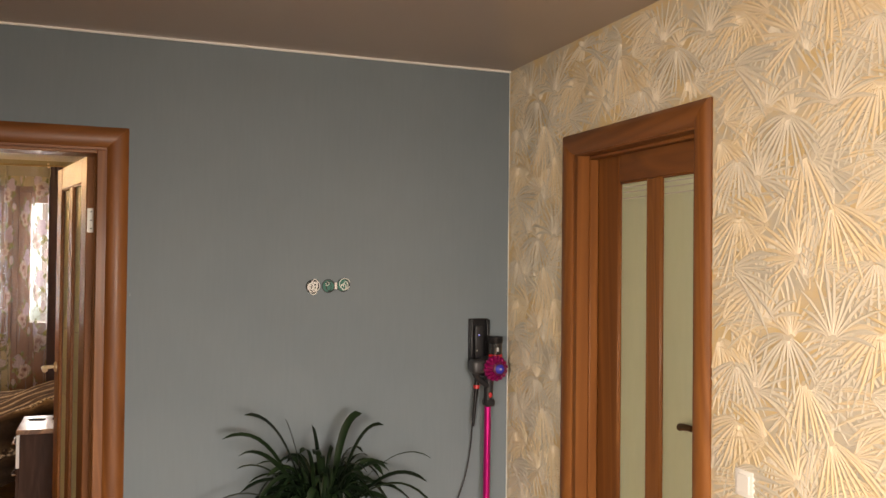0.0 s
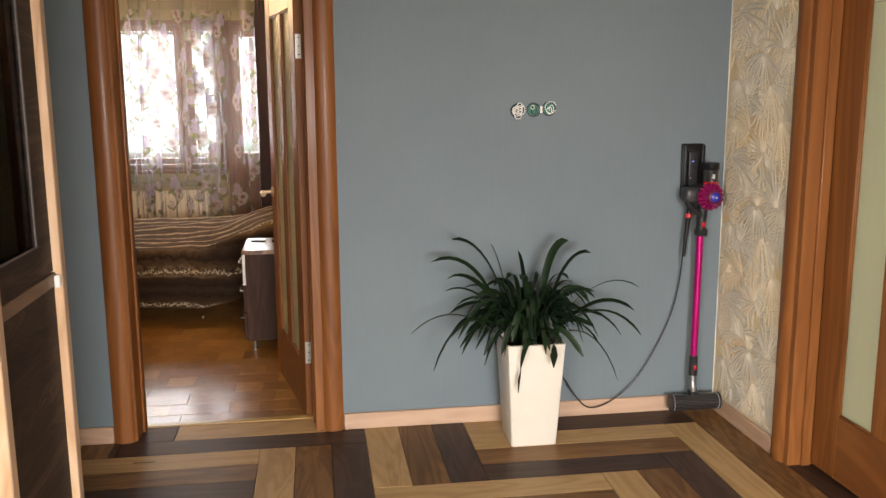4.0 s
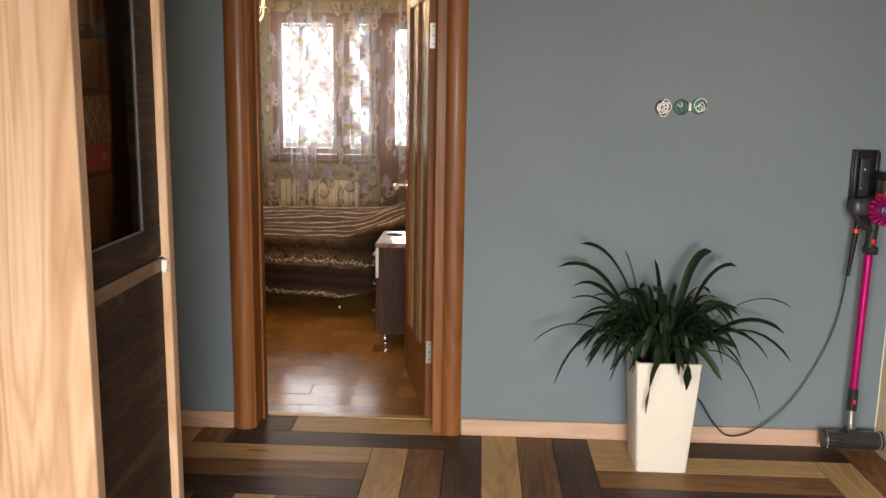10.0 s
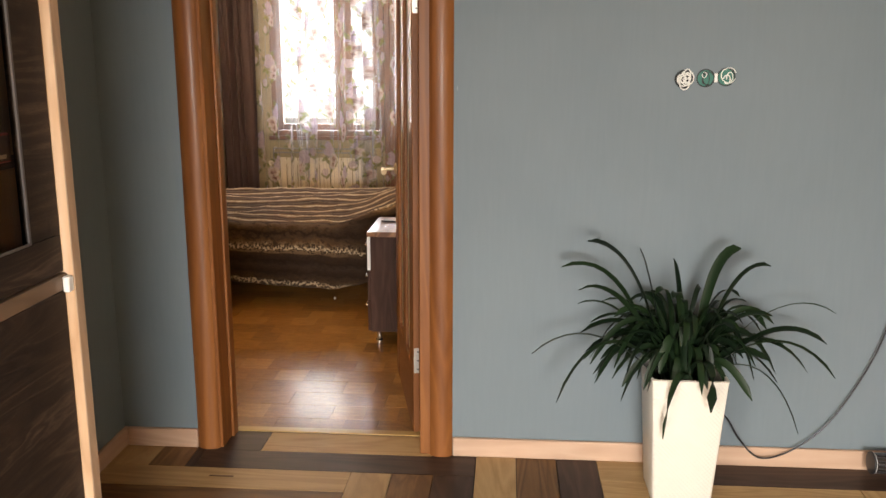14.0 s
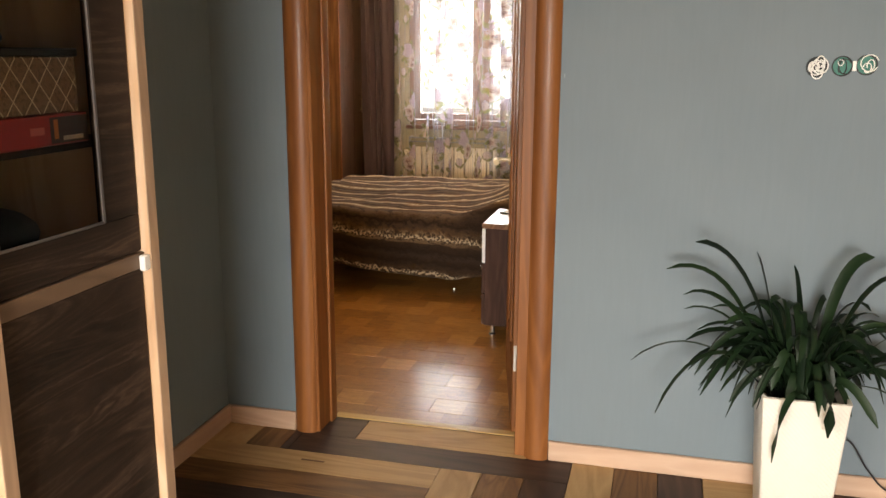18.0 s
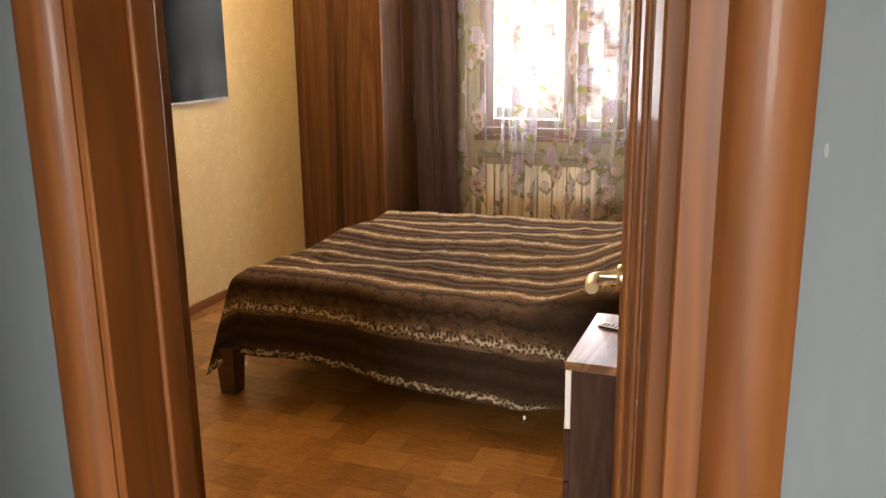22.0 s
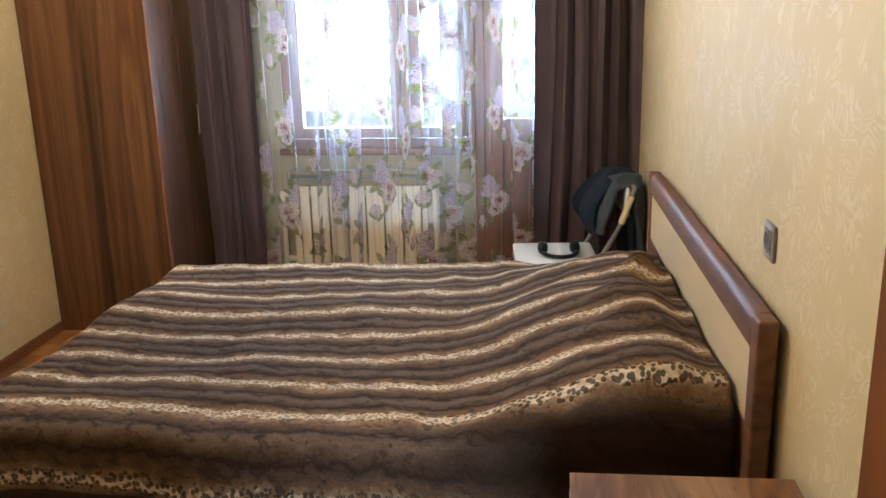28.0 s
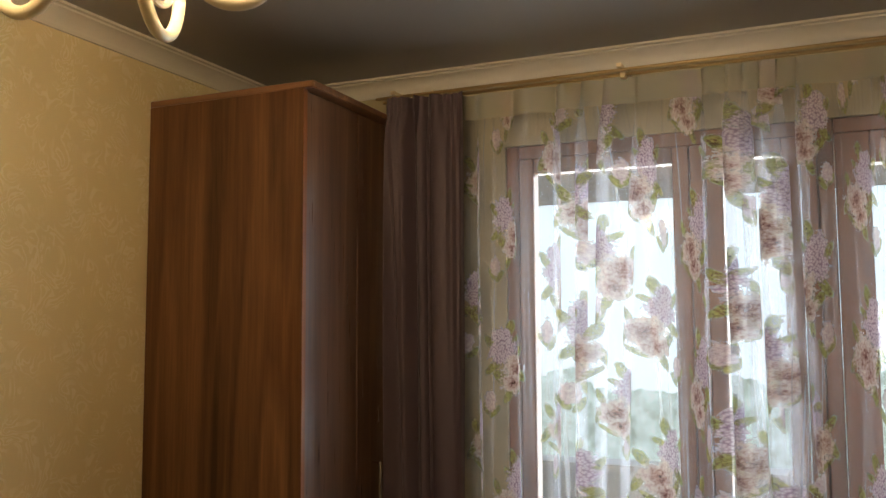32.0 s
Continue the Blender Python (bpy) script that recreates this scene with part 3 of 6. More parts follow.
for y0, y1 in ((2.352, 2.366), (3.149, 3.163)):
    part("stop", bx(HALL_R + 0.05, HALL_R + 0.092, y0, y1, 0, 1.986, 0.004), DOOR_WOOD, frame2)
part("stop", bx(HALL_R + 0.05, HALL_R + 0.092, 2.352, 3.163, 1.986, 2.0, 0.004), DOOR_WOOD_Y, frame2)
leaf2 = thing("door", "closed cherry wood door with two tall frosted panes", "door", (HALL_R + 0.096, 3.16, 0.008), turn=-90)
leaf_parts(leaf2, 0.805, 1.985, 0.04, DOOR_WOOD, DOOR_WOOD_X, FROSTED, 0.26, 1.868, 0.157, lines=(1.845, 1.825, 1.80))
lever(leaf2, 0.745, 0.0, 0.97, -1, -1, plain("dark_bronze", (0.16, 0.10, 0.05), 0.35, 0.9))
structure("wall_side_room_floor", bx(HALL_R, HALL_R + 1.4, 1.3, 4.2, -0.1, -0.002), BROWN_SKIRT, "plain floor of the room behind the glazed door")
structure("wall_side_room_end", wall_y(bmesh.new(), HALL_R + 0.12, HALL_R + 1.4, 1.2, 1.3, -0.1, TOP), WHITE, "plain pale wall")
structure("wall_side_room_far", bx(HALL_R + 0.12, HALL_R + 1.4, 4.2, 4.3, -0.1, TOP), WHITE, "plain pale wall")
structure("ceiling_side_room", bx(HALL_R + 0.12, HALL_R + 1.4, 1.3, 4.2, TOP, TOP + 0.1), WHITE, "plain white ceiling")
structure("threshold", box(bx(-0.772, 0.002, 4.0, 4.042, 0, 0.006, 0.002), SIDE_1, SIDE_1 + 0.001, 0, 0.001, -0.1, -0.09), wood("pale_threshold", (0.45, 0.28, 0.1), (0.55, 0.36, 0.14), (0.62, 0.43, 0.2), "X", 0.3), "thin pale wooden threshold strip")

# ---------------------------------------------------------------- window and balcony door
WIN_WOOD = wood("brown_window_wood", (0.13, 0.048, 0.018), (0.185, 0.071, 0.027), (0.25, 0.102, 0.042), "Z", 0.45)
W0, W1 = WINDOW + 0.012, WINDOW + 0.075


def ring(bm, x0, x1, z0, z1, w, y0, y1, bevel=0.004):
    """Four bars round an opening."""
    box(bm, x0, x0 + w, y0, y1, z0, z1, bevel)
    box(bm, x1 - w, x1, y0, y1, z0, z1, bevel)
    box(bm, x0 + w, x1 - w, y0, y1, z0, z0 + w, bevel)
    box(bm, x0 + w, x1 - w, y0, y1, z1 - w, z1, bevel)
    return bm


win = tagged(thing("window_1", "brown wooden window with two sashes behind the sheer curtain", "window"), kind="structure")
part("window_frame", ring(bmesh.new(), WIN_L, WIN_M, SILL, WIN_T, 0.05, W0, W1), WIN_WOOD, win)
part("mullion", bx(-1.195, -1.145, W0, W1, SILL + 0.05, WIN_T - 0.05, 0.003), WIN_WOOD, win)
for x0, x1, w in ((WIN_L + 0.05, -1.195, 0.055), (-1.145, WIN_M - 0.05, 0.055)):
    sash = part("sash", ring(bmesh.new(), x0 + 0.002, x1 - 0.002, SILL + 0.055, WIN_T - 0.052, w, W0 - 0.012, W1 - 0.012), WIN_WOOD, win)
    glass = part("pane", bx(x0 + w, x1 - w, W0 + 0.018, W0 + 0.022, SILL + 0.055 + w, WIN_T - 0.052 - w), GLASS, sash)
    glass.visible_shadow = False
part("window_sill", bx(WIN_L - 0.03, WIN_M - 0.01, WINDOW - 0.03, WINDOW + 0.02, SILL - 0.035, SILL, 0.008), WIN_WOOD, win)
bdoor = tagged(thing("door_3", "brown wooden balcony door with a glazed upper half", "door"), kind="structure")
part("frame", ring(bmesh.new(), WIN_M, WIN_R, 0.03, WIN_T, 0.05, W0, W1), WIN_WOOD, bdoor)
bl = part("leaf", ring(bmesh.new(), WIN_M + 0.052, WIN_R - 0.052, 0.085, WIN_T - 0.052, 0.10, W0 - 0.012, W1 - 0.012), WIN_WOOD, bdoor)
part("lock_rail", bx(WIN_M + 0.152, WIN_R - 0.152, W0 - 0.010, W1 - 0.014, 0.85, 0.96, 0.004), WIN_WOOD, bl)
part("lower_panel", bx(WIN_M + 0.152, WIN_R - 0.152, W0 + 0.005, W1 - 0.03, 0.185, 0.85), WIN_WOOD, bl)
pane = part("pane", bx(WIN_M + 0.152, WIN_R - 0.152, W0 + 0.018, W0 + 0.022, 0.96, WIN_T - 0.152), GLASS, bl)
pane.visible_shadow = False

# glazed balcony and the bright distance
structure("balcony_floor", bx(-2.4, 0.6, WINDOW + 0.3, 9.95, -0.1, 0.0), WHITE, "pale balcony floor")
structure("balcony_parapet", bx(-2.4, 0.6, 9.85, 9.95, 0, 0.86), WHITE, "white balcony parapet")
structure("balcony_ceiling", bx(-2.4, 0.6, WINDOW + 0.3, 9.95, 2.16, 2.26), wood("balcony_boards", (0.3, 0.2, 0.12), (0.4, 0.28, 0.18), (0.48, 0.35, 0.24), "X", 0.5), "pale boarded balcony ceiling")
rail = tagged(thing("balcony_glazing", "white balcony glazing frames beyond the window", "window frame"), kind="structure")
for x in (-2.2, -1.42, -0.64, 0.14):
    part("post", bx(x, x + 0.05, 9.86, 9.92, 0.86, 2.16), WHITE_PLASTIC, rail)
part("sill_bar", bx(-2.4, 0.6, 9.80, 9.98, 0.86, 0.90), WHITE_PLASTIC, rail)


def distance():
    n = Nodes("bright_distance")
    v = n.coords()
    z = n.node("SeparateXYZ", 2, Vector=n.node("TexCoord", 3))
    trees = n.noise(v, 0.55, 5, 0.6)
    top = n.math("ADD", n.math("MULTIPLY", trees, 3.0), -1.0)
    below = n.math("LESS_THAN", z, top)
    green = n.ramp(n.noise(v, 3.0, 5), (0.3, (0.22, 0.27, 0.22)), (0.7, (0.62, 0.72, 0.70)))
    n.set(Base_Color=(0, 0, 0), Emission_Color=n.mix(below, (0.84, 0.93, 1.0), green), Emission_Strength=2.35)
    return n.m


structure("backdrop", bx(-14, 12, 22, 22.1, -6, 12), distance(), "bright overcast sky above pale green trees")
# hall window behind the walker
hw = tagged(thing("window_2", "white plastic window in the hall", "window"), kind="structure")
part("window_frame", ring(bmesh.new(), -0.3, 1.5, 0.5, 2.2, 0.07, HALL_BACK - 0.14, HALL_BACK - 0.07), WHITE_PLASTIC, hw)
part("mullion", bx(0.565, 0.635, HALL_BACK - 0.14, HALL_BACK - 0.07, 0.57, 2.13), WHITE_PLASTIC, hw)
structure("ground", bx(-60, 60, -60, 60, -3.2, -3.0), plain("grass_ground", (0.10, 0.12, 0.06), 0.9), "ground outside the flat")


# ---------------------------------------------------------------- raised palm leaves on the side wall
def palm_relief():
    bm = bmesh.new()
    uvl = bm.loops.layers.uv.verify()
    rng = random.Random(21)

    def blade(cy, cz, ang, length, width, droop, h, tone):
        rows, n = [], 7
        for i in range(n + 1):
            s = i / n
            d = 0.016 + length * s
            y = cy + math.sin(ang) * d + 0.25 * droop * math.sin(ang) * s * s * length
            z = cz - math.cos(ang) * d - droop * length * s * s
            w = width * (0.10 + 0.95 * math.sin(math.pi * min(1.0, 0.12 + 0.62 * s))) * (1 if s < 0.7 else max(0.04, 1 - ((s - 0.7) / 0.3) ** 1.6))
            ty, tz = math.sin(ang) * (1 + 0.5 * droop * s), -math.cos(ang) - 2 * droop * s
            k = math.hypot(ty, tz)
            py, pz = -tz / k * w / 2, ty / k * w / 2
            rows.append((s, [(HALL_R - h, y - py, z - pz), (HALL_R - h - 0.0024, y, z), (HALL_R - h, y + py, z + pz)], y, z))
        verts = None
        for s, pts, y, z in rows:
            hole = 2.283 < y < 3.284 and z < 2.097
            if hole or not (-0.6 < y < GREY - 0.012) or not (0.085 < z < TOP - 0.012):
                verts = None
                continue
            now = [bm.verts.new(p) for p in pts]
            if verts:
                for q in (0, 1):
                    f = bm.faces.new((verts[q], verts[q + 1], now[q + 1], now[q]))
                    for loop in f.loops:
                        loop[uvl].uv = (tone, s)
            verts = now

    def heart(cy, cz, tilt, spread, length, h, tone):
        """The pale web that joins the blades of a fan at their foot."""
        n = 14
        mid = bm.verts.new((HALL_R - h, cy, cz))
        rim = []
        for k in range(n + 1):
            t = k / n * 2 - 1
            ang = tilt + t * spread
            r = length * (0.34 - 0.10 * abs(t))
            y, z = cy + math.sin(ang) * r, cz - math.cos(ang) * r
            inside = -0.6 < y < GREY - 0.012 and 0.085 < z < TOP - 0.012 and not (2.283 < y < 3.284 and z < 2.097)
            rim.append(bm.verts.new((HALL_R - h, y, z)) if inside else None)
        for a, b in zip(rim, rim[1:]):
            if a and b:
                f = bm.faces.new((mid, a, b))
                for loop in f.loops:
                    loop[uvl].uv = (tone, 0.0)

    # the paper repeats in drops of 0.64 m, staggered from strip to strip; across, down, lean, hue, size, star
    fans = ((0.40, 0.18, 0.0, 0.72, 0.9, 1), (0.05, 0.60, 0.35, 0.80, 1.0, 0), (0.33, 0.57, -0.25, 0.15, 1.1, 0), (0.18, 0.41, 0.1, 0.30, 1.0, 0), (0.46, 0.43, 0.4, 0.85, 1.0, 0),
            (0.10, 0.16, 0.0, 0.20, 1.0, 1), (0.03, 0.26, -0.3, 0.75, 1.1, 0), (0.31, 0.28, 0.2, 0.10, 1.15, 0), (0.17, 0.06, -0.15, 0.90, 1.0, 0), (0.45, 0.06, -0.35, 0.25, 1.05, 0),
            (0.21, 0.52, 0.3, 0.60, 0.9, 0), (0.09, 0.38, -0.2, 0.15, 0.85, 0), (0.38, 0.40, -0.4, 0.70, 0.9, 0), (0.22, 0.20, 0.4, 0.35, 0.9, 0), (0.50, 0.26, 0.0, 0.55, 0.9, 0), (0.30, 0.10, 0.1, 0.80, 0.85, 0))
    for strip in range(9):
        for drop in range(-1, 6):
            for j, (a, b, tilt, tone, size, star) in enumerate(fans + fans):
                i, low = j % 16, j > 15
                cy, cz = -0.8 + 0.53 * strip + a + 0.23 * low, 0.64 * drop + b + 0.32 * (strip % 2) + 0.29 * low
                h = 0.0004 + 0.00034 * ((i * 7) % 16) * (0.3 if low else 1.0) + (0.0 if low else 0.0015)
                if not (-0.55 < cy < GREY - 0.02 and 0.10 < cz < TOP - 0.02) or (2.283 < cy < 3.284 and cz < 2.097):
                    continue
                spread = 2.95 if star else (0.95, 1.3, 0.75, 1.5)[i % 4]
                lean = 3.4 * tilt + (0.0, 0.9, -0.7, 2.4, -1.9)[(i + 2 * low) % 5]
                heart(cy, cz, lean, spread, (0.05 if star else 0.10) * size, h, tone)
                count = 15 if star else int(4 + 7.5 * spread)
                for k in range(count):
                    t = (k + 0.5) / count * 2 - 1
                    ang = lean + t * spread + rng.uniform(-0.05, 0.05)
                    length = (0.13 if star else 0.215 - 0.05 * abs(t)) * size * 0.9 * rng.uniform(0.7, 1.15)
                    droop = 0.05 if star else 0.08 + 0.35 * abs(t) ** 1.4
                    blade(cy, cz, ang, length, rng.uniform(0.009, 0.0145) * (0.8 if star else 1.0), droop, h + 0.0003 + 0.000012 * k, tone)
    return bm


relief = part("leaf_relief", palm_relief(), palm_blades(), bpy.data.objects["wall_palm"], "raised palm blades in ochre and taupe", False)
tagged(relief, "raised palm blades in ochre and taupe", kind="stuff")

# ================================================================ hall things
# ---------------------------------------------------------------- planter with a strap-leaved plant
def woven_white():
    n = Nodes("woven_white_plastic", 0.45)
    v = n.coords()
    s = n.node("SeparateXYZ", 2, Vector=v)
    a = n.math("SINE", n.math("MULTIPLY", n.math("ADD", n.node("SeparateXYZ", 0, Vector=v), n.node("SeparateXYZ", 1, Vector=v)), 420.0))
    b = n.math("SINE", n.math("MULTIPLY", s, 420.0))
    h = n.math("MULTIPLY", a, b)
    n.set(Base_Color=n.mix(n.noise(v, 6, 3), (0.66, 0.62, 0.54), (0.74, 0.70, 0.62)))
    return n.bump(h, 0.22, 0.003).m


planter = thing("planter", "tall white woven-look planter tapering to its foot", "planter", (0.935, 3.625, 0))
PW = woven_white()
bm = bmesh.new()
rows = []
for half, z in ((0.098, 0.0), (0.100, 0.004), (0.126, 0.446), (0.128, 0.456), (0.119, 0.458), (0.117, 0.40)):
    r = 0.012
    ringv = []
    for sx, sy in ((1, 1), (-1, 1), (-1, -1), (1, -1)):
        for k in range(3):
            a = math.atan2(sy, sx) + (k - 1) * math.pi / 4
            ringv.append(bm.verts.new((sx * (half - r) + r * math.cos(a), sy * (half - r) + r * math.sin(a), z)))
    rows.append(ringv)
for a, b in zip(rows, rows[1:]):
    for k in range(12):
        bm.faces.new((a[k], a[(k + 1) % 12], b[(k + 1) % 12], b[k]))
bm.faces.new(rows[0][::-1])
part("pot", bm, PW, planter)
part("soil", bx(-0.114, 0.114, -0.114, 0.114, 0.36, 0.405), plain("dark_soil", (0.03, 0.022, 0.016), 0.95, grain=80, vary=0.4, bump=0.6), planter, "dark potting soil")


def leaf_mat():
    n = Nodes("dark_strap_leaf", 0.46)
    v = n.coords()
    f = n.math("ADD", n.math("MULTIPLY", n.noise(v, 9, 3), 0.6), n.math("MULTIPLY", n.random(), 0.4))
    n.set(Base_Color=n.ramp(f, (0.25, (0.004, 0.010, 0.005)), (0.75, (0.012, 0.028, 0.010))))
    n.b.inputs["Specular IOR Level"].default_value = 0.2
    return n.bump(n.noise(n.coords(scale=(1, 1, 0.2)), 120, 2), 0.15, 0.001).m


LEAF = leaf_mat()
plant = thing("potted_plant", "dark green plant with long arching strap leaves", "plant", (0.935, 3.625, 0.40))


def strap_leaf(base, ctrl, tip, width, twist=0.0):
    """A strap leaf along a bent line, channelled along its middle and pointed at the tip."""
    bm = bmesh.new()
    base, ctrl, tip = Vector(base), Vector(ctrl), Vector(tip)
    n = 11
    rows = []
    for i in range(n + 1):
        t = i / n
        p = (1 - t) ** 2 * base + 2 * t * (1 - t) * ctrl + t * t * tip
        d = (2 * (1 - t) * (ctrl - base) + 2 * t * (tip - ctrl)).normalized()
        side = d.cross(Vector((0, 0, 1)))
        side = side.normalized() if side.length > 0.05 else Vector((1, 0, 0))
        up = side.cross(d)
        turn = twist * smoothstep(0.0, 0.5, t)
        side, up = side * math.cos(turn) + up * math.sin(turn), up * math.cos(turn) - side * math.sin(turn)
        w = width * 1.38 * (0.60 + 0.42 * smoothstep(0.0, 0.6, t)) * (1 if t < 0.86 else max(0.12, math.sqrt(max(0.0, 1 - ((t - 0.86) / 0.14) ** 2))))
        rows.append([bm.verts.new(p - side * w / 2 + up * w * 0.12), bm.verts.new(p - up * 0.001), bm.verts.new(p + side * w / 2 + up * w * 0.12)])
    for a, b in zip(rows, rows[1:]):
        bm.faces.new((a[0], a[1], b[1], b[0]))
        bm.faces.new((a[1], a[2], b[2], b[1]))
    return bm


rng = random.Random(7)
# the leaves that make the outline: reach sideways, forward, up; bend sideways, up; width
outline = ((-0.50, -0.02, 0.10, -0.30, 0.26, 0.026), (-0.42, -0.10, -0.04, -0.27, 0.30, 0.028), (-0.335, -0.04, 0.495, -0.16, 0.46, 0.028), (-0.41, 0.03, 0.39, -0.20, 0.44, 0.022), (-0.36, -0.08, 0.34, -0.22, 0.37, 0.024),
           (-0.35, 0.05, 0.26, -0.20, 0.30, 0.016), (-0.15, 0.08, 0.45, -0.11, 0.33, 0.02), (-0.05, 0.02, 0.43, -0.02, 0.3, 0.024), (0.165, 0.03, 0.465, 0.05, 0.44, 0.03), (0.245, -0.03, 0.42, 0.12, 0.42, 0.026),
           (0.48, 0.03, 0.25, 0.28, 0.35, 0.011), (0.43, -0.06, 0.17, 0.26, 0.28, 0.024), (0.45, -0.10, 0.07, 0.28, 0.28, 0.018), (0.42, 0.06, 0.03, 0.24, 0.26, 0.016), (0.34, -0.14, -0.11, 0.24, 0.21, 0.014),
           (-0.085, -0.165, -0.13, -0.07, 0.2, 0.020), (0.05, -0.2, -0.02, 0.04, 0.26, 0.028))
for rx, ry, rz, bx_, bz, w in outline:
    b = (rng.uniform(-0.05, 0.05) + 0.1 * rx, rng.uniform(-0.05, 0.05), 0.0)
    over = 1.3 if ry < -0.15 and abs(rx) < 0.2 else 0.4
    part("leaf", strap_leaf(b, (bx_ * 1.05, ry * over, bz * 1.12), (rx * 1.04, ry, rz * 1.02), w * 0.88, rng.choice((-1, 1)) * rng.uniform(0.3, 0.8) * (0.3 if over > 1 else 1)), LEAF, plant)
for k in range(108):
    a = rng.uniform(0, 2 * math.pi)
    length = rng.uniform(0.16, 0.36)
    ux, uy = math.cos(a), math.sin(a) * 0.55
    rise = rng.uniform(0.20, 0.44)
    b = (0.07 * math.cos(a) * rng.random(), 0.07 * math.sin(a) * rng.random(), 0.0)
    c = (ux * length * 0.45, uy * length * 0.45, rise)
    tip = (ux * length, max(-0.24, min(0.17, uy * length)), rise * rng.uniform(0.05, 0.95) - 0.03)
    part("leaf", strap_leaf(b, c, tip, rng.uniform(0.014, 0.022), rng.uniform(-0.9, 0.9)), LEAF, plant)

# ---------------------------------------------------------------- open wall boxes with coiled wires
WIRE = plain("white_cable", (0.78, 0.78, 0.74), 0.5)
BOX_GREEN = plain("green_back_box", (0.014, 0.14, 0.105), 0.5)
BOX_DARK = plain("hole_shade_and_wire", (0.03, 0.035, 0.035), 0.8)
for i, (x, z, inner, green) in enumerate(((0.921, 1.427, BOX_DARK, 0), (0.995, 1.430, BOX_GREEN, 0.5), (1.064, 1.434, BOX_GREEN, 1))):
    ob = thing("wall_box", ("open wall box with a coil of white wires" if not green else "open green wall box with loose wires"), "wall box", (x, GREY, z), "boxes on the grey wall")
    # wall is not cut: dark ring and flat disc paint the shade of the recess
    part("cup", lathe(bmesh.new(), [(0.029, -0.0015), (0.0315, -0.003), (0.029, -0.004), (0.027, -0.002)], (0, 0, 0), 24, "Y"), BOX_DARK, ob)
    part("hole", lathe(bmesh.new(), [(0.0272, -0.0012), (0.0271, -0.0024), (0.001, -0.0024)], (0, 0, 0), 24, "Y"), inner, ob)
    r2 = random.Random(i)
    for k in range((8, 3, 3)[i]):
        squash = r2.uniform(0.4, 1.0)
        r, a0, tilt = r2.uniform(0.009, 0.027), r2.uniform(0, 6.3), r2.uniform(-0.4, 0.4)
        cx, cz = r2.uniform(-0.012, 0.012), r2.uniform(-0.012, 0.012)
        pts = [(cx + r * squash * math.cos(a0 + t * 0.5), -0.006 - 0.002 * k - 0.004 * math.sin(t + tilt), cz + r * (0.7 + 0.3 * math.cos(tilt)) * math.sin(a0 + t * 0.5)) for t in range(12)]
        part("wire", tube(bmesh.new(), pts, (0.0022, 0.0016, 0.0019)[i], 6), WIRE if i != 1 or k == 2 else BOX_DARK, ob, "coiled white wire" if i != 1 or k == 2 else "dark wire")
link = thing("wall_box_bridge", "small white plastic bridge between two wall boxes", "wall box", (1.030, GREY, 1.432))
part("plate", bx(-0.006, 0.006, -0.004, 0.0, -0.016, 0.014, 0.001), WHITE, link)

# ---------------------------------------------------------------- stick vacuum cleaner in its wall dock
MAGENTA = plain("magenta_anodised_tube", (0.55, 0.012, 0.20), 0.28, 0.7, vary=0.04)
PLUM = plain("dark_magenta_plastic", (0.10, 0.004, 0.035), 0.4)
PINK = plain("magenta_plastic", (0.36, 0.008, 0.13), 0.22, 0.55, coat=0.6)
RED = plain("red_plastic", (0.5, 0.015, 0.02), 0.35)
BLUE = plain("blue_plastic", (0.03, 0.03, 0.32), 0.3)
GREYP = plain("grey_plastic", (0.034, 0.034, 0.037), 0.4)
GREYM_LIGHT = plain("pale_grey_plastic", (0.42, 0.42, 0.43), 0.4)
SMOKE = plain("smoky_clear_plastic", (0.022, 0.021, 0.021), 0.14, vary=0.05, coat=0.6)
dock = thing("vacuum_dock", "black plastic wall dock for the stick vacuum", "wall dock", (1.742, GREY, 1.155))
part("back_plate", bx(-0.052, 0.052, -0.02, 0.0, -0.13, 0.118, 0.006, 2), BLACK, dock)
part("charger_arm", bx(-0.050, -0.034, -0.040, -0.02, -0.13, 0.112, 0.006, 2), BLACK, dock)
part("slot", bx(-0.030, 0.012, -0.045, -0.02, -0.07, 0.085, 0.006, 2), DARK, dock)
part("side_rib", bx(0.034, 0.050, -0.036, -0.02, -0.10, 0.112, 0.005, 2), BLACK, dock)
part("light", ball(bmesh.new(), (-0.012, -0.046, 0.04), 0.003), emitter("blue_light", (0.1, 0.15, 1.0), 2.0), dock, "tiny blue charging light")
part("screw", cyl(bmesh.new(), (-0.022, -0.048, -0.035), (-0.022, -0.044, -0.035), 0.004, seg=10), STEEL, dock)
tool = thing("crevice_tool", "black crevice tool hanging from the dock", "vacuum tool", (1.716, GREY - 0.06, 0.985))
tool.matrix_basis = pose(1.716, GREY - 0.06, 0.985, 0, 5, 0)
part("nozzle", cyl(bmesh.new(), (0, 0, -0.02), (0, 0, -0.225), 0.0125, 0.0075, 12), BLACK, tool)
part("collar_tube", cyl(bmesh.new(), (0, 0, 0.05), (0, 0, -0.02), 0.014, 0.0125, 16), BLACK, tool)
part("collar", cyl(bmesh.new(), (0, 0, -0.045), (0, 0, -0.028), 0.0145, seg=16), RED, tool, "red collar")
part("clip", bx(-0.012, 0.03, 0.008, 0.058, 0.02, 0.06, 0.004), BLACK, tool)

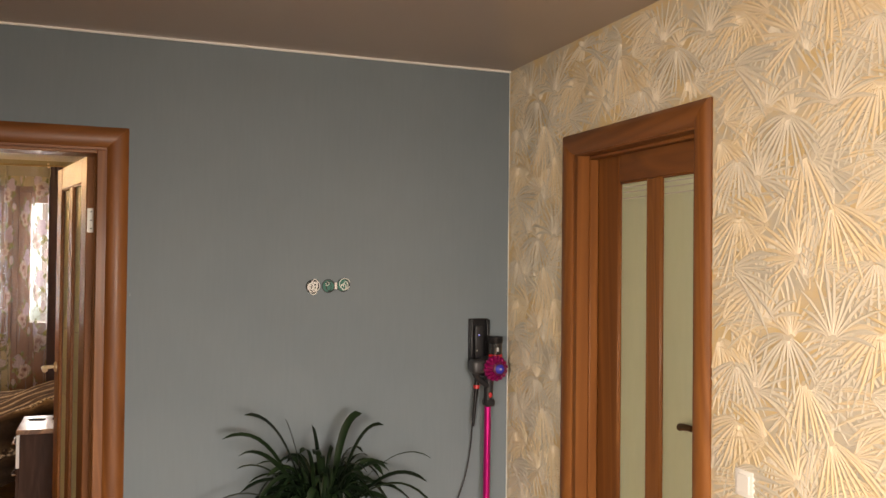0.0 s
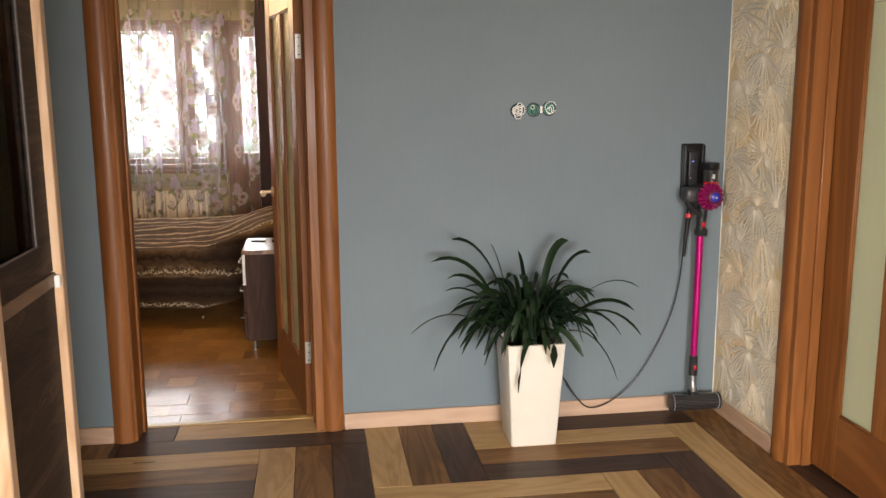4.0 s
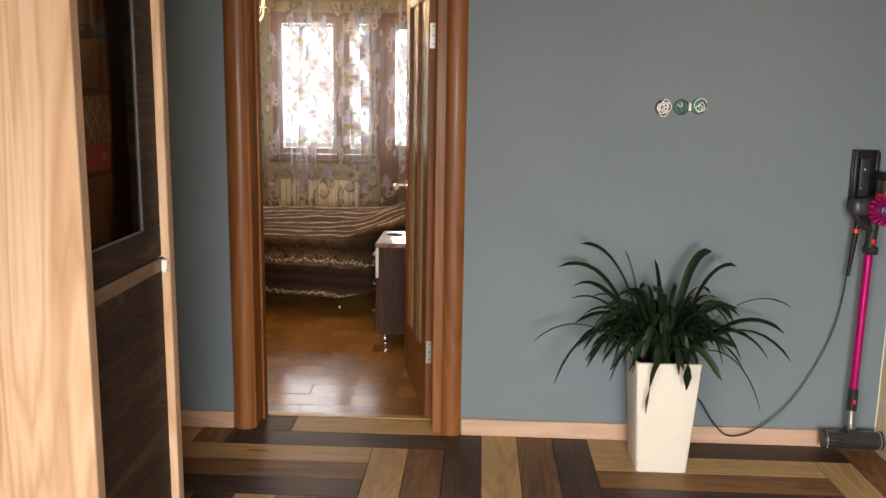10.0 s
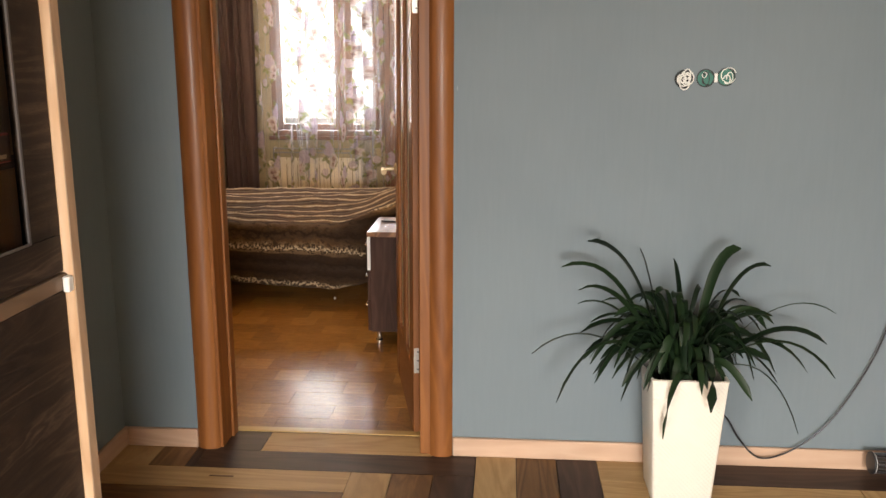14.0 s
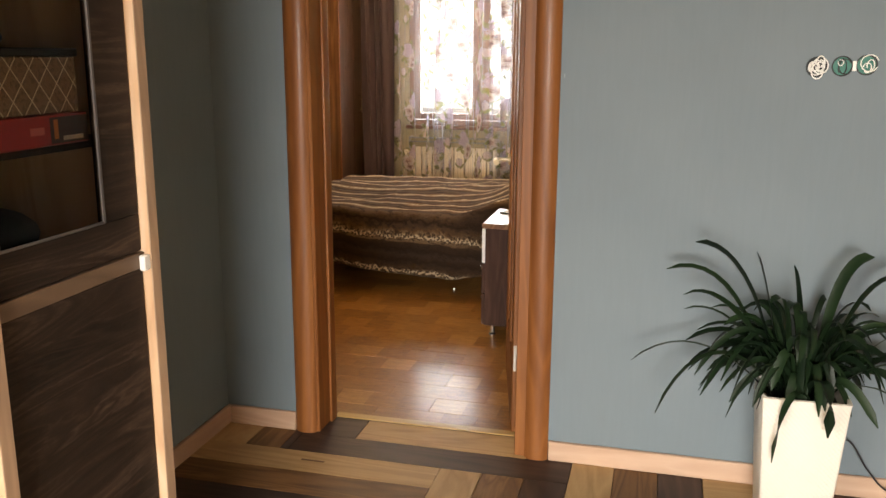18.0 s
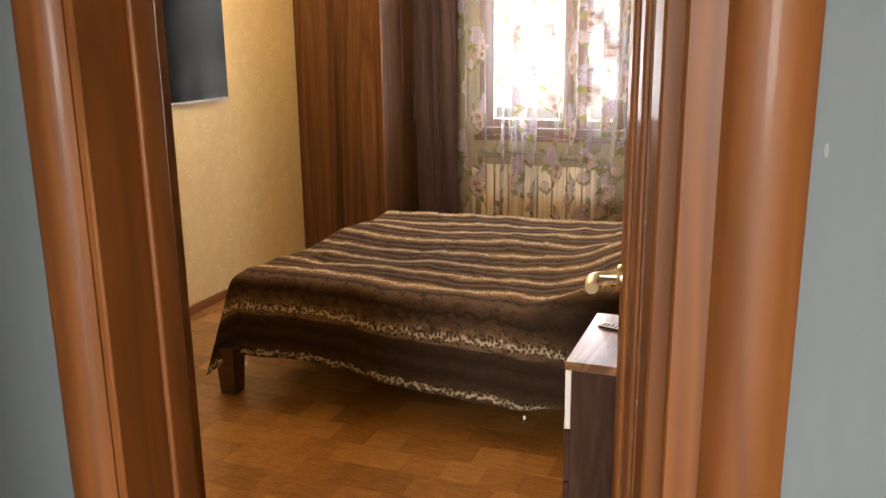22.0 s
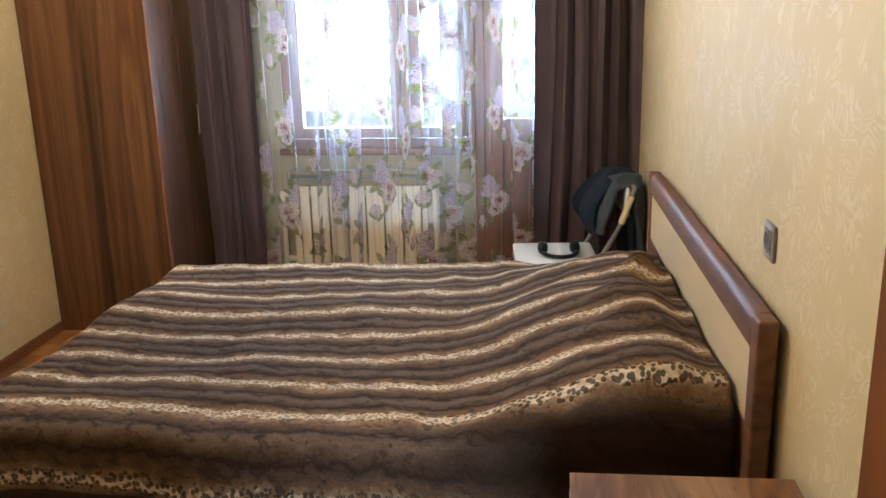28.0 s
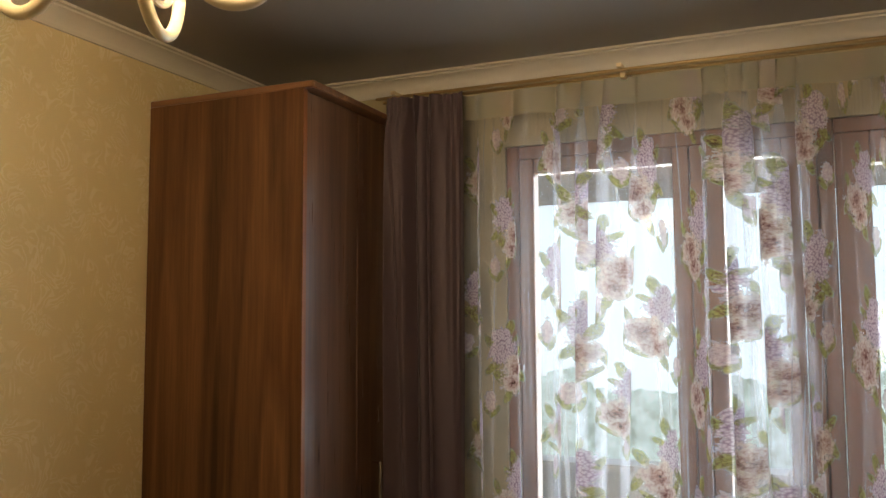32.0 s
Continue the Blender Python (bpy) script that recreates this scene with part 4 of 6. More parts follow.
vac = thing("stick_vacuum", "stick vacuum with magenta tube hanging in its wall dock", "vacuum cleaner", (1.774, GREY - 0.075, 0))
part("tube", cyl(bmesh.new(), (-0.012, 0, 0.275), (-0.008, 0, 0.895), 0.0165, seg=24), MAGENTA, vac, "shiny magenta tube")
part("upper_joint", box(cyl(bmesh.new(), (-0.008, 0, 0.87), (-0.002, 0, 1.0), 0.021, 0.024, 20), -0.026, 0.022, -0.022, 0.03, 0.855, 0.89, 0.006), DARK, vac)
part("release_button", ball(bmesh.new(), (-0.006, -0.026, 0.912), 0.009, 1, 0.6, 1.5), RED, vac, "red release button")
part("motor_body", lathe(bmesh.new(), [(0.012, -0.070), (0.040, -0.066), (0.048, -0.03), (0.050, 0.03), (0.04, 0.06)], (-0.004, 0, 1.045), 28, "Y"), GREYP, vac)
cyc = part("cyclone", lathe(bmesh.new(), [(0.020, -0.034), (0.036, -0.028), (0.052, -0.006), (0.054, 0.012)], (-0.004, -0.072, 1.045), 28, "Y"), PLUM, vac, "ring of magenta cyclone cones")
for k in range(16):
    a = 2 * math.pi * (k + 0.3) / 16
    p = Vector((-0.004 + 0.027 * math.cos(a), -0.108, 1.045 + 0.027 * math.sin(a)))
    q = Vector((-0.004 + 0.052 * math.cos(a), -0.078, 1.045 + 0.052 * math.sin(a)))
    cone = cyl(bmesh.new(), p, q, 0.0045, 0.0098, 12)
    ball(cone, q, 0.0105, 1, 1.5, 1, 12)
    part("cone", cone, PINK, cyc)
part("inner_ring", lathe(bmesh.new(), [(0.031, -0.1085), (0.030, -0.114), (0.024, -0.117), (0.023, -0.110)], (0.002, 0, 1.045), 24, "Y"), PLUM, cyc)
part("hub", lathe(bmesh.new(), [(0.006, -0.121), (0.016, -0.120), (0.022, -0.114), (0.0235, -0.09)], (0.003, 0, 1.045), 24, "Y"), BLUE, vac, "blue filter knob")
part("hub_mark", cyl(bmesh.new(), (0.003, -0.1225, 1.045), (0.003, -0.1208, 1.045), 0.005, seg=12), GREYM_LIGHT, vac, "pale centre mark")
bin_ = part("dust_bin", lathe(bmesh.new(), [(0.031, 1.10), (0.033, 1.112), (0.033, 1.166), (0.028, 1.17)], (0.016, -0.03, 0), 24), SMOKE, vac, "smoky clear dust bin")
part("cap", lathe(bmesh.new(), [(0.033, 1.160), (0.0355, 1.164), (0.037, 1.188), (0.034, 1.192), (0.012, 1.194)], (0.016, -0.03, 0), 24), BLACK, bin_, "black screw cap")
part("emblem", bx(0.008, 0.020, -0.0645, -0.062, 1.122, 1.142, 0.001), GREYM_LIGHT, bin_, "grey printed patch")
part("bin_ring", lathe(bmesh.new(), [(0.029, 1.080), (0.033, 1.084), (0.033, 1.104), (0.029, 1.108)], (0.014, -0.036, 0), 24), RED, vac, "red ring")
part("handle", bx(-0.108, -0.030, -0.055, 0.02, 1.015, 1.085, 0.026, 4), GREYP, vac, "rounded grey handle housing")
part("trigger_guard", tube(bmesh.new(), bend([(-0.088, -0.02, 1.025), (-0.072, -0.02, 0.998), (-0.045, -0.015, 0.975), (-0.012, -0.008, 0.955)]), 0.015, 10), DARK, vac)
part("lower_joint", cyl(bmesh.new(), (-0.012, 0, 0.195), (-0.012, 0, 0.29), 0.021, 0.019, 20), DARK, vac)
part("lower_button", ball(bmesh.new(), (-0.012, -0.022, 0.235), 0.008, 1, 0.6, 1.5), RED, vac, "red release button")
part("elbow", tube(bmesh.new(), [(-0.012, 0, 0.20), (-0.013, -0.003, 0.165), (-0.013, -0.010, 0.135), (-0.013, -0.022, 0.115)], 0.017, 12), plain("dull_grey_metal", (0.26, 0.26, 0.26), 0.4, 0.85), vac, "grey metal elbow")
HY, HZ = -0.022, 0.070
hd = part("floor_head", cyl(bmesh.new(), (-0.122, HY, HZ), (0.104, HY, HZ), 0.037, seg=28), SMOKE, vac, "dark clear roller head")
for x in (-0.128, 0.103):
    part("end_cap", lathe(bmesh.new(), [(0.030, x), (0.040, x + 0.001), (0.041, x + 0.006), (0.036, x + 0.008)], (0, HY, HZ), 28, "X"), DARK, hd)
for x in (-0.119, 0.099):
    part("rim", lathe(bmesh.new(), [(0.0375, x), (0.0392, x + 0.0005), (0.0392, x + 0.0020), (0.0375, x + 0.0025)], (0, HY, HZ), 28, "X"), GREYM_LIGHT, hd, "thin pale rim")
for k in range(7):
    a = radians(100 + 22 * k)
    part("brush_strip", tube(bmesh.new(), [(-0.112 + 0.205 * t / 5, HY + 0.0368 * math.cos(a + 0.12 * t), HZ + 0.0368 * math.sin(a + 0.12 * t)) for t in range(6)], 0.0012, 5), GREYP, hd)
part("neck", box(bx(-0.032, 0.006, HY - 0.012, HY + 0.03, HZ + 0.025, HZ + 0.052, 0.006, 2), -0.045, 0.019, HY + 0.005, HY + 0.05, HZ - 0.01, HZ + 0.03, 0.006, 2), DARK, hd)
part("sole", bx(-0.120, 0.102, HY - 0.02, HY + 0.045, HZ - 0.036, HZ - 0.02, 0.006), DARK, hd)
pts = [Vector(p) for p in ((1.698, 3.80, 0.80), (1.70, 3.825, 0.66), (1.67, 3.828, 0.50), (1.60, 3.828, 0.33), (1.50, 3.825, 0.17), (1.38, 3.815, 0.075), (1.27, 3.805, 0.05), (1.195, 3.80, 0.12), (1.13, 3.80, 0.215), (1.05, 3.80, 0.22))]
tagged(part("power_cord", tube(bmesh.new(), bend(pts), 0.0032, 8), DARK), "dark power cord hanging from the vacuum dock", "cable")

# ---------------------------------------------------------------- light switch beside the side door
sw = thing("light_switch", "white light switch on the palm paper", "light switch", (HALL_R, 2.118, 0.873))
part("frame", bx(-0.011, 0, -0.041, 0.041, -0.041, 0.041, 0.004, 2), WHITE_PLASTIC, sw)
part("rocker", bx(-0.016, -0.011, -0.028, 0.028, -0.028, 0.028, 0.003), WHITE_PLASTIC, sw)

# ---------------------------------------------------------------- display cabinet
CX, CY0, CY1, CT = -0.70, 2.150, 2.716, 2.22
cab = thing("display_cabinet", "pale oak display cabinet with dark ash doors", "cabinet", (0, 0, 0))
for y0, y1 in ((CY0, CY0 + 0.036), (CY1 - 0.036, CY1)):
    part("side_panel", bx(HALL_L + 0.004, CX - 0.003, y0, y1, 0, CT, 0.001), OAK, cab, "pale oak side panel")
    part("edge_band", bx(CX - 0.003, CX, y0, y1, 0, CT, 0.001), EDGE_OAK, cab, "darker oak edge band")
part("top_panel", bx(HALL_L + 0.004, CX - 0.001, CY0 + 0.036, CY1 - 0.036, CT - 0.036, CT), OAK, cab)
part("back_panel", bx(HALL_L + 0.004, HALL_L + 0.012, CY0 + 0.036, CY1 - 0.036, 0.06, CT - 0.036), WENGE, cab)
part("plinth", bx(HALL_L + 0.02, CX - 0.04, CY0 + 0.036, CY1 - 0.036, 0.0, 0.06), WENGE, cab)
part("middle_rail", bx(HALL_L + 0.012, CX - 0.018, CY0 + 0.036, CY1 - 0.036, 0.957, 0.995, 0.002), SHADED_OAK, cab, "oak rail between the doors, coloured brown as in shade")
part("rail_end", bx(CX - 0.018, CX - 0.002, CY1 - 0.062, CY1 - 0.036, 0.952, 0.990, 0.003), WHITE_PLASTIC, cab, "small white end piece")
low = part("lower_door", bx(CX - 0.043, CX - 0.024, CY0 + 0.039, CY1 - 0.039, 0.065, 0.955, 0.002), WENGE, cab, "dark ash door with grain running across")
dz0, dz1, y0, y1 = 0.998, CT - 0.04, CY0 + 0.039, CY1 - 0.039
up = part("upper_door", bx(CX - 0.043, CX - 0.024, y0, y1, dz0, 1.088, 0.002), WENGE, cab, "dark ash door with a tall glass pane")
part("door_rail", bx(CX - 0.043, CX - 0.024, y0, y1, dz1 - 0.09, dz1, 0.002), WENGE, up)
for a, b in ((y0, y0 + 0.03), (2.548, y1)):
    part("door_stile", bx(CX - 0.043, CX - 0.024, a, b, 1.088, dz1 - 0.09, 0.002), WENGE, up)
ga, gb = y0 + 0.03, 2.548
tb = bmesh.new()
for a, b, c, d in ((gb - 0.008, gb, 1.088, dz1 - 0.09), (ga, ga + 0.008, 1.088, dz1 - 0.09), (ga + 0.008, gb - 0.008, 1.088, 1.094)):
    box(tb, CX - 0.025, CX - 0.020, a, b, c, d, 0.001)
part("metal_edge", tb, plain("dull_grey_edging", (0.13, 0.12, 0.12), 0.45, 0.5), up, "thin grey metal edging")
part("pane", bx(CX - 0.036, CX - 0.032, ga, gb, 1.088, dz1 - 0.09), CAB_GLASS, up, "clear glass pane")
for z in (1.272, 1.62, 1.95):
    part("shelf", bx(HALL_L + 0.02, CX - 0.052, CY0 + 0.037, CY1 - 0.037, z - 0.016, z, 0.001), WENGE, cab)


def lattice_mat():
    n = Nodes("brown_lattice_card", 0.6)
    v = n.coords()
    y, z = n.node("SeparateXYZ", 1, Vector=v), n.node("SeparateXYZ", 2, Vector=v)
    a = n.math("PINGPONG", n.math("ADD", n.math("MULTIPLY", y, 1.0), n.math("MULTIPLY", z, 0.8)), 0.026)
    b = n.math("PINGPONG", n.math("SUBTRACT", n.math("MULTIPLY", y, 1.0), n.math("MULTIPLY", z, 0.8)), 0.026)
    line = n.math("LESS_THAN", n.math("MINIMUM", a, b), 0.0018)
    motif = n.math("GREATER_THAN", n.noise(v, 120, 2), 0.55)
    base = n.mix(n.math("MULTIPLY", motif, 0.6), (0.20, 0.14, 0.09), (0.08, 0.052, 0.032))
    return n.set(Base_Color=n.mix(line, base, (0.55, 0.48, 0.36))).m


bxs = thing("storage_box", "cardboard box with a brown diamond lattice print", "box", (0, 0, 0))
part("body", bx(-1.05, -0.755, 2.20, 2.535, 1.336, 1.452, 0.003), lattice_mat(), bxs)
part("lid", bx(-1.055, -0.750, 2.195, 2.54, 1.452, 1.470, 0.003), DARK, bxs, "dark lid")
redb = thing("flat_box", "flat red printed box lying on the cabinet shelf", "box", (0, 0, 0))
part("body", bx(-1.06, -0.745, 2.20, 2.545, 1.272, 1.335, 0.002), plain("red_card", (0.32, 0.02, 0.02), 0.4), redb)
part("print", bx(-0.7455, -0.744, 2.425, 2.543, 1.276, 1.330), plain("dark_printed_card", (0.05, 0.03, 0.025), 0.4, grain=60, vary=0.5), redb, "dark printed panel")
part("mark", bx(-0.7440, -0.743, 2.435, 2.447, 1.285, 1.325), plain("orange_print", (0.5, 0.17, 0.03), 0.5), redb)
part("mark", bx(-0.7440, -0.743, 2.462, 2.525, 1.281, 1.290), plain("pale_print", (0.5, 0.42, 0.34), 0.5), redb)
part("mark", bx(-0.7440, -0.743, 2.365, 2.405, 1.297, 1.312), plain("pink_print", (0.55, 0.16, 0.14), 0.5), redb)
trin = thing("trinket", "small pink and dark ornament on the lattice box", "ornament", (-0.86, 2.30, 1.471))
part("body", ball(bmesh.new(), (0, 0, 0.03), 0.03, 1.2, 1.4, 1), plain("dusky_pink", (0.35, 0.14, 0.13), 0.5), trin)
part("base", ball(bmesh.new(), (0.0, 0.1, 0.02), 0.026, 1, 1.6, 0.8), DARK, trin)
bag = thing("black_bag", "soft black bag on the lower glass shelf", "bag", (-0.93, 2.36, 1.0))
part("body", ball(bmesh.new(), (0, 0, 0.07), 0.075, 1.6, 2.4, 0.95, 20), plain("black_cloth", (0.012, 0.012, 0.013), 0.8), bag)

# small flattened spot a little paler than the grey paper
for fx, fz, fr in ((0.140, 1.392, 0.005),):
    part("pale_spot", ball(bmesh.new(), (fx, GREY - 0.0002, fz), fr, 0.45, 0.05, 1.5, 12), plain("pale_spot_grey", (0.24, 0.27, 0.28), 0.8), bpy.data.objects["wall_grey"], "small pale spot on the grey wall")

# ================================================================ bedroom things
# ---------------------------------------------------------------- wardrobe
ward = thing("wardrobe", "tall walnut wardrobe against the cream wall", "wardrobe", (0, 0, 0))
WX, WY0, WY1, WT = -2.255, 7.968, 8.66, 2.30
part("side_panel", bx(BED_L + 0.003, WX - 0.001, WY0, WY0 + 0.020, 0, WT, 0.001), WALNUT, ward)
part("edge_band", bx(WX - 0.001, WX + 0.001, WY0, WY0 + 0.020, 0, WT, 0.0006), DOOR_WOOD, ward, "orange brown edge band")
part("side_panel", bx(BED_L + 0.003, WX - 0.004, WY1 - 0.022, WY1, 0, WT, 0.002), WALNUT, ward)
part("carcass", bx(BED_L + 0.003, WX - 0.03, WY0 + 0.022, WY1 - 0.022, 0.0, WT - 0.002), WALNUT, ward)
part("cornice", bx(BED_L + 0.003, WX + 0.035, WY0 - 0.002, WY1, WT, WT + 0.022, 0.003), WALNUT_X, ward, "projecting walnut top board")
for y0, y1, hy in ((WY0 + 0.023, 8.315, 8.26), (8.319, WY1 - 0.003, 8.42)):
    d = part("door", bx(WX - 0.028, WX - 0.005, y0, y1, 0.07, WT - 0.004, 0.003), WALNUT_DOOR, ward, "glossy walnut door, paled for window sheen")
    if hy > 8.3:
        part("handle", tube(bmesh.new(), [(WX, hy, 0.93), (WX + 0.028, hy, 0.935), (WX + 0.03, hy, 0.96), (WX + 0.03, hy, 1.06), (WX + 0.028, hy, 1.085), (WX, hy, 1.09)], 0.005, 8), CHROME, d, "chrome bow handle")
part("plinth", bx(BED_L + 0.003, WX - 0.03, WY0 + 0.022, WY1 - 0.022, 0, 0.07), WALNUT_Y, ward)

# ---------------------------------------------------------------- bed
bed = thing("bed", "double bed with a walnut headboard with a beige panel", "bed", (0, 0, 0))
HB0, HB1, HX0, HX1 = 5.81, 7.612, -0.012, 0.028
HBW = wood("red_walnut_lacquer", (0.105, 0.043, 0.021), (0.18, 0.078, 0.038), (0.25, 0.118, 0.060), "Y", 0.5, 1.2, 0.4, 0.04, 0.0)
BEIGE = plain("beige_lacquer_panel", (0.86, 0.70, 0.44), 0.3, coat=0.3)
bm = bmesh.new()
prof = [(HX0 + 0.002, 0.786), (HX0 - 0.004, 0.790), (HX0 - 0.003, 0.846), (HX0 + 0.002, 0.858), (HX0 + 0.011, 0.866), (HX1 - 0.004, 0.868), (HX1, 0.862), (HX1, 0.786)]
rings = [[bm.verts.new((x, y, z)) for x, z in prof] for y in (HB0 + 0.062, HB1 - 0.062)]
for k in range(len(prof)):
    bm.faces.new((rings[0][k], rings[0][(k + 1) % len(prof)], rings[1][(k + 1) % len(prof)], rings[1][k]))
bm.faces.new(rings[0][::-1])
bm.faces.new(rings[1])
part("top_rail", bm, HBW, bed, "rounded lacquered top rail")
for a, b in ((HB0, HB0 + 0.062), (HB1 - 0.062, HB1)):
    part("headboard_post", bx(HX0 - 0.004, HX1, a, b, 0, 0.866, 0.007, 3), HBW, bed)
part("panel", bx(HX0 + 0.004, HX1 - 0.010, HB0 + 0.062, HB1 - 0.062, 0.60, 0.786), BEIGE, bed, "beige lacquered headboard panel")
part("lower_panel", bx(HX0, HX1 - 0.010, HB0 + 0.062, HB1 - 0.062, 0.2, 0.60), HBW, bed)
BEDW = wood("dark_bed_wood", (0.035, 0.015, 0.009), (0.06, 0.026, 0.015), (0.09, 0.04, 0.022), "X", 0.45)
for y in (5.93, 7.46):
    part("side_rail", bx(-1.97, HX0 - 0.004, y, y + 0.03, 0.19, 0.34, 0.004), BEDW, bed)
part("foot_rail", bx(-2.0, -1.97, 5.93, 7.49, 0.19, 0.34, 0.004), BEDW, bed)
part("slat_base", bx(-1.97, HX0 - 0.006, 5.96, 7.46, 0.22, 0.27), BEDW, bed)
part("mattress", bx(-1.98, HX0 - 0.01, 5.97, 7.45, 0.27, 0.44, 0.05, 3), WHITE, bed, "white mattress under the cover")
for x in (-2.03,):
    for y in (5.865, 7.50):
        bm = bmesh.new()
        cyl(bm, (x, y, 0), (x, y, 0.21), 0.05, 0.066, 4)
        bmesh.ops.rotate(bm, cent=(x, y, 0), matrix=Matrix.Rotation(radians(45), 3, "Z"), verts=bm.verts)
        part("leg", bm, BEDW, bed, "tapered dark wooden leg", False)


def fur():
    """Brown furry bedspread: pale spotted bands between brown and near black ones; the front's shade is painted in."""
    n = Nodes("striped_fur_throw", 0.95)
    uv = n.node("TexCoord", 2)
    u, v = n.node("SeparateXYZ", 0, Vector=uv), n.node("SeparateXYZ", 1, Vector=uv)
    flat = n.node("CombineXYZ", X=n.math("MULTIPLY", u, 5.0), Y=v)
    warp = n.noise(n.node("CombineXYZ", X=n.math("MULTIPLY", u, 2.2), Y=n.math("MULTIPLY", v, 0.9)), 2.0, 3)
    ragged = n.noise(n.node("CombineXYZ", X=n.math("MULTIPLY", u, 9.0), Y=n.math("MULTIPLY", v, 3.0)), 2.2, 4, 0.65)
    w = n.math("ADD", v, n.math("ADD", n.math("MULTIPLY", n.math("SUBTRACT", warp, 0.5), 0.10), n.math("MULTIPLY", n.math("SUBTRACT", ragged, 0.5), 0.30)))
    f = n.math("FRACT", n.math("ADD", w, 0.5))
    hair = n.noise(n.node("CombineXYZ", X=n.math("MULTIPLY", u, 70.0), Y=n.math("MULTIPLY", v, 22.0)), 1.6, 4, 0.7)
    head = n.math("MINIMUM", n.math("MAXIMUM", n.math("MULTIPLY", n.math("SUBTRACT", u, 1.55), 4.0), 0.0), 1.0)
    # mask of the hanging front: darker bands there, plus shade away from the window
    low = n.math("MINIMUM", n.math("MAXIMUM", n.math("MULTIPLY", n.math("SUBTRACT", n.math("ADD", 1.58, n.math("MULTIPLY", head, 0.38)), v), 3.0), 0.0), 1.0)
    pillow = n.math("MULTIPLY", n.math("LESS_THAN", v, 2.6), head)
    bold = n.math("MAXIMUM", low, pillow)
    wisp = n.noise(n.node("CombineXYZ", X=n.math("MULTIPLY", u, 12.0), Y=n.math("ADD", n.math("MULTIPLY", v, 4.5), n.math("MULTIPLY", u, 4.0))), 1.9, 5, 0.62, 0.5)
    f = n.math("ADD", f, n.math("MULTIPLY", n.math("SUBTRACT", wisp, 0.5), 0.17))
    band = n.ramp(f, (0.0, (0.155, 0.106, 0.074)), (0.08, (0.085, 0.058, 0.041)), (0.13, (0.026, 0.014, 0.008)), (0.18, (0.085, 0.046, 0.022)), (0.28, (0.125, 0.076, 0.044)), (0.35, (0.25, 0.155, 0.080)), (0.43, (0.40, 0.27, 0.150)),
                  (0.57, (0.40, 0.27, 0.150)), (0.64, (0.20, 0.11, 0.046)), (0.73, (0.12, 0.070, 0.040)), (0.81, (0.026, 0.014, 0.008)), (0.87, (0.085, 0.048, 0.024)), (1.0, (0.155, 0.106, 0.074)))
    away = n.math("ABSOLUTE", n.math("SUBTRACT", f, 0.5))
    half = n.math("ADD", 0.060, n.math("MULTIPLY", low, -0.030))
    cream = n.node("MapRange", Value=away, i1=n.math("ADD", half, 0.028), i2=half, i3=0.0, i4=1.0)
    # cream bands dimmed on the front for the same painted shade
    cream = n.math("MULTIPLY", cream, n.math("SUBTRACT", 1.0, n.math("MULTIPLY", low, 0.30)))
    band = n.mix(cream, band, n.ramp(wisp, (0.35, (0.50, 0.38, 0.24)), (0.65, (0.80, 0.68, 0.50))))
    spots = n.node("TexVoronoi", 0, {"voronoi_dimensions": "2D"}, Vector=n.node("CombineXYZ", X=n.math("MULTIPLY", u, 80.0), Y=n.math("MULTIPLY", v, 18.0)), Scale=1.0, Randomness=1.0)
    large = n.node("TexVoronoi", 0, {"voronoi_dimensions": "2D"}, Vector=n.node("CombineXYZ", X=n.math("MULTIPLY", u, 66.0), Y=n.math("MULTIPLY", v, 15.0)), Scale=1.0, Randomness=1.0)
    spots = n.math("ADD", n.math("MULTIPLY", spots, n.math("SUBTRACT", 1.0, bold)), n.math("MULTIPLY", large, bold))
    inside = n.math("LESS_THAN", away, n.math("ADD", half, 0.06))
    dots = n.math("MULTIPLY", n.math("LESS_THAN", spots, n.math("ADD", 0.22, n.math("ADD", n.math("MULTIPLY", bold, 0.02), n.math("MULTIPLY", ragged, 0.30)))), inside)
    col = n.mix(n.math("MULTIPLY", dots, n.math("ADD", 0.55, n.math("MULTIPLY", bold, 0.27))), band, (0.022, 0.014, 0.010))
    dark = n.math("MULTIPLY", n.math("GREATER_THAN", wisp, 0.58), n.math("SUBTRACT", 1.0, cream))
    col = n.mix(n.math("MULTIPLY", dark, 0.62), col, (0.030, 0.020, 0.015))
    # paints the front's shade over its darker bands, deepest by hem and pillow
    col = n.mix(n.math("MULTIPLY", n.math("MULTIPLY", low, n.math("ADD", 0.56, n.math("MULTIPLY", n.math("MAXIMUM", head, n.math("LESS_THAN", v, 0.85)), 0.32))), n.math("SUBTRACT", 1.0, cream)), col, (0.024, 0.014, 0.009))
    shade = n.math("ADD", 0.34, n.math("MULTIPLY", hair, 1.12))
    col = n.mix(1.0, col, n.node("CombineColor", i0=shade, i1=shade, i2=shade), "MULTIPLY")
    n.set(Base_Color=col, Sheen_Weight=0.0)
    n.b.inputs["Specular IOR Level"].default_value = 0.15
    return n.bump(n.math("ADD", hair, n.math("MULTIPLY", ragged, 0.6)), 0.5, 0.006).m


FOOT, FRONT, BACK, HEAD = -1.985, 5.945, 7.475, -0.025
# unseen back drop hangs long to keep window light from under the bed
DROP_F, DROP, DROP_B = 0.36, 0.37, 0.38
ARCS = (-0.25, 0.02, 0.21, 0.50, 0.70, 0.90, 1.10, 1.30, 1.50, 1.68, 1.86, 2.2)


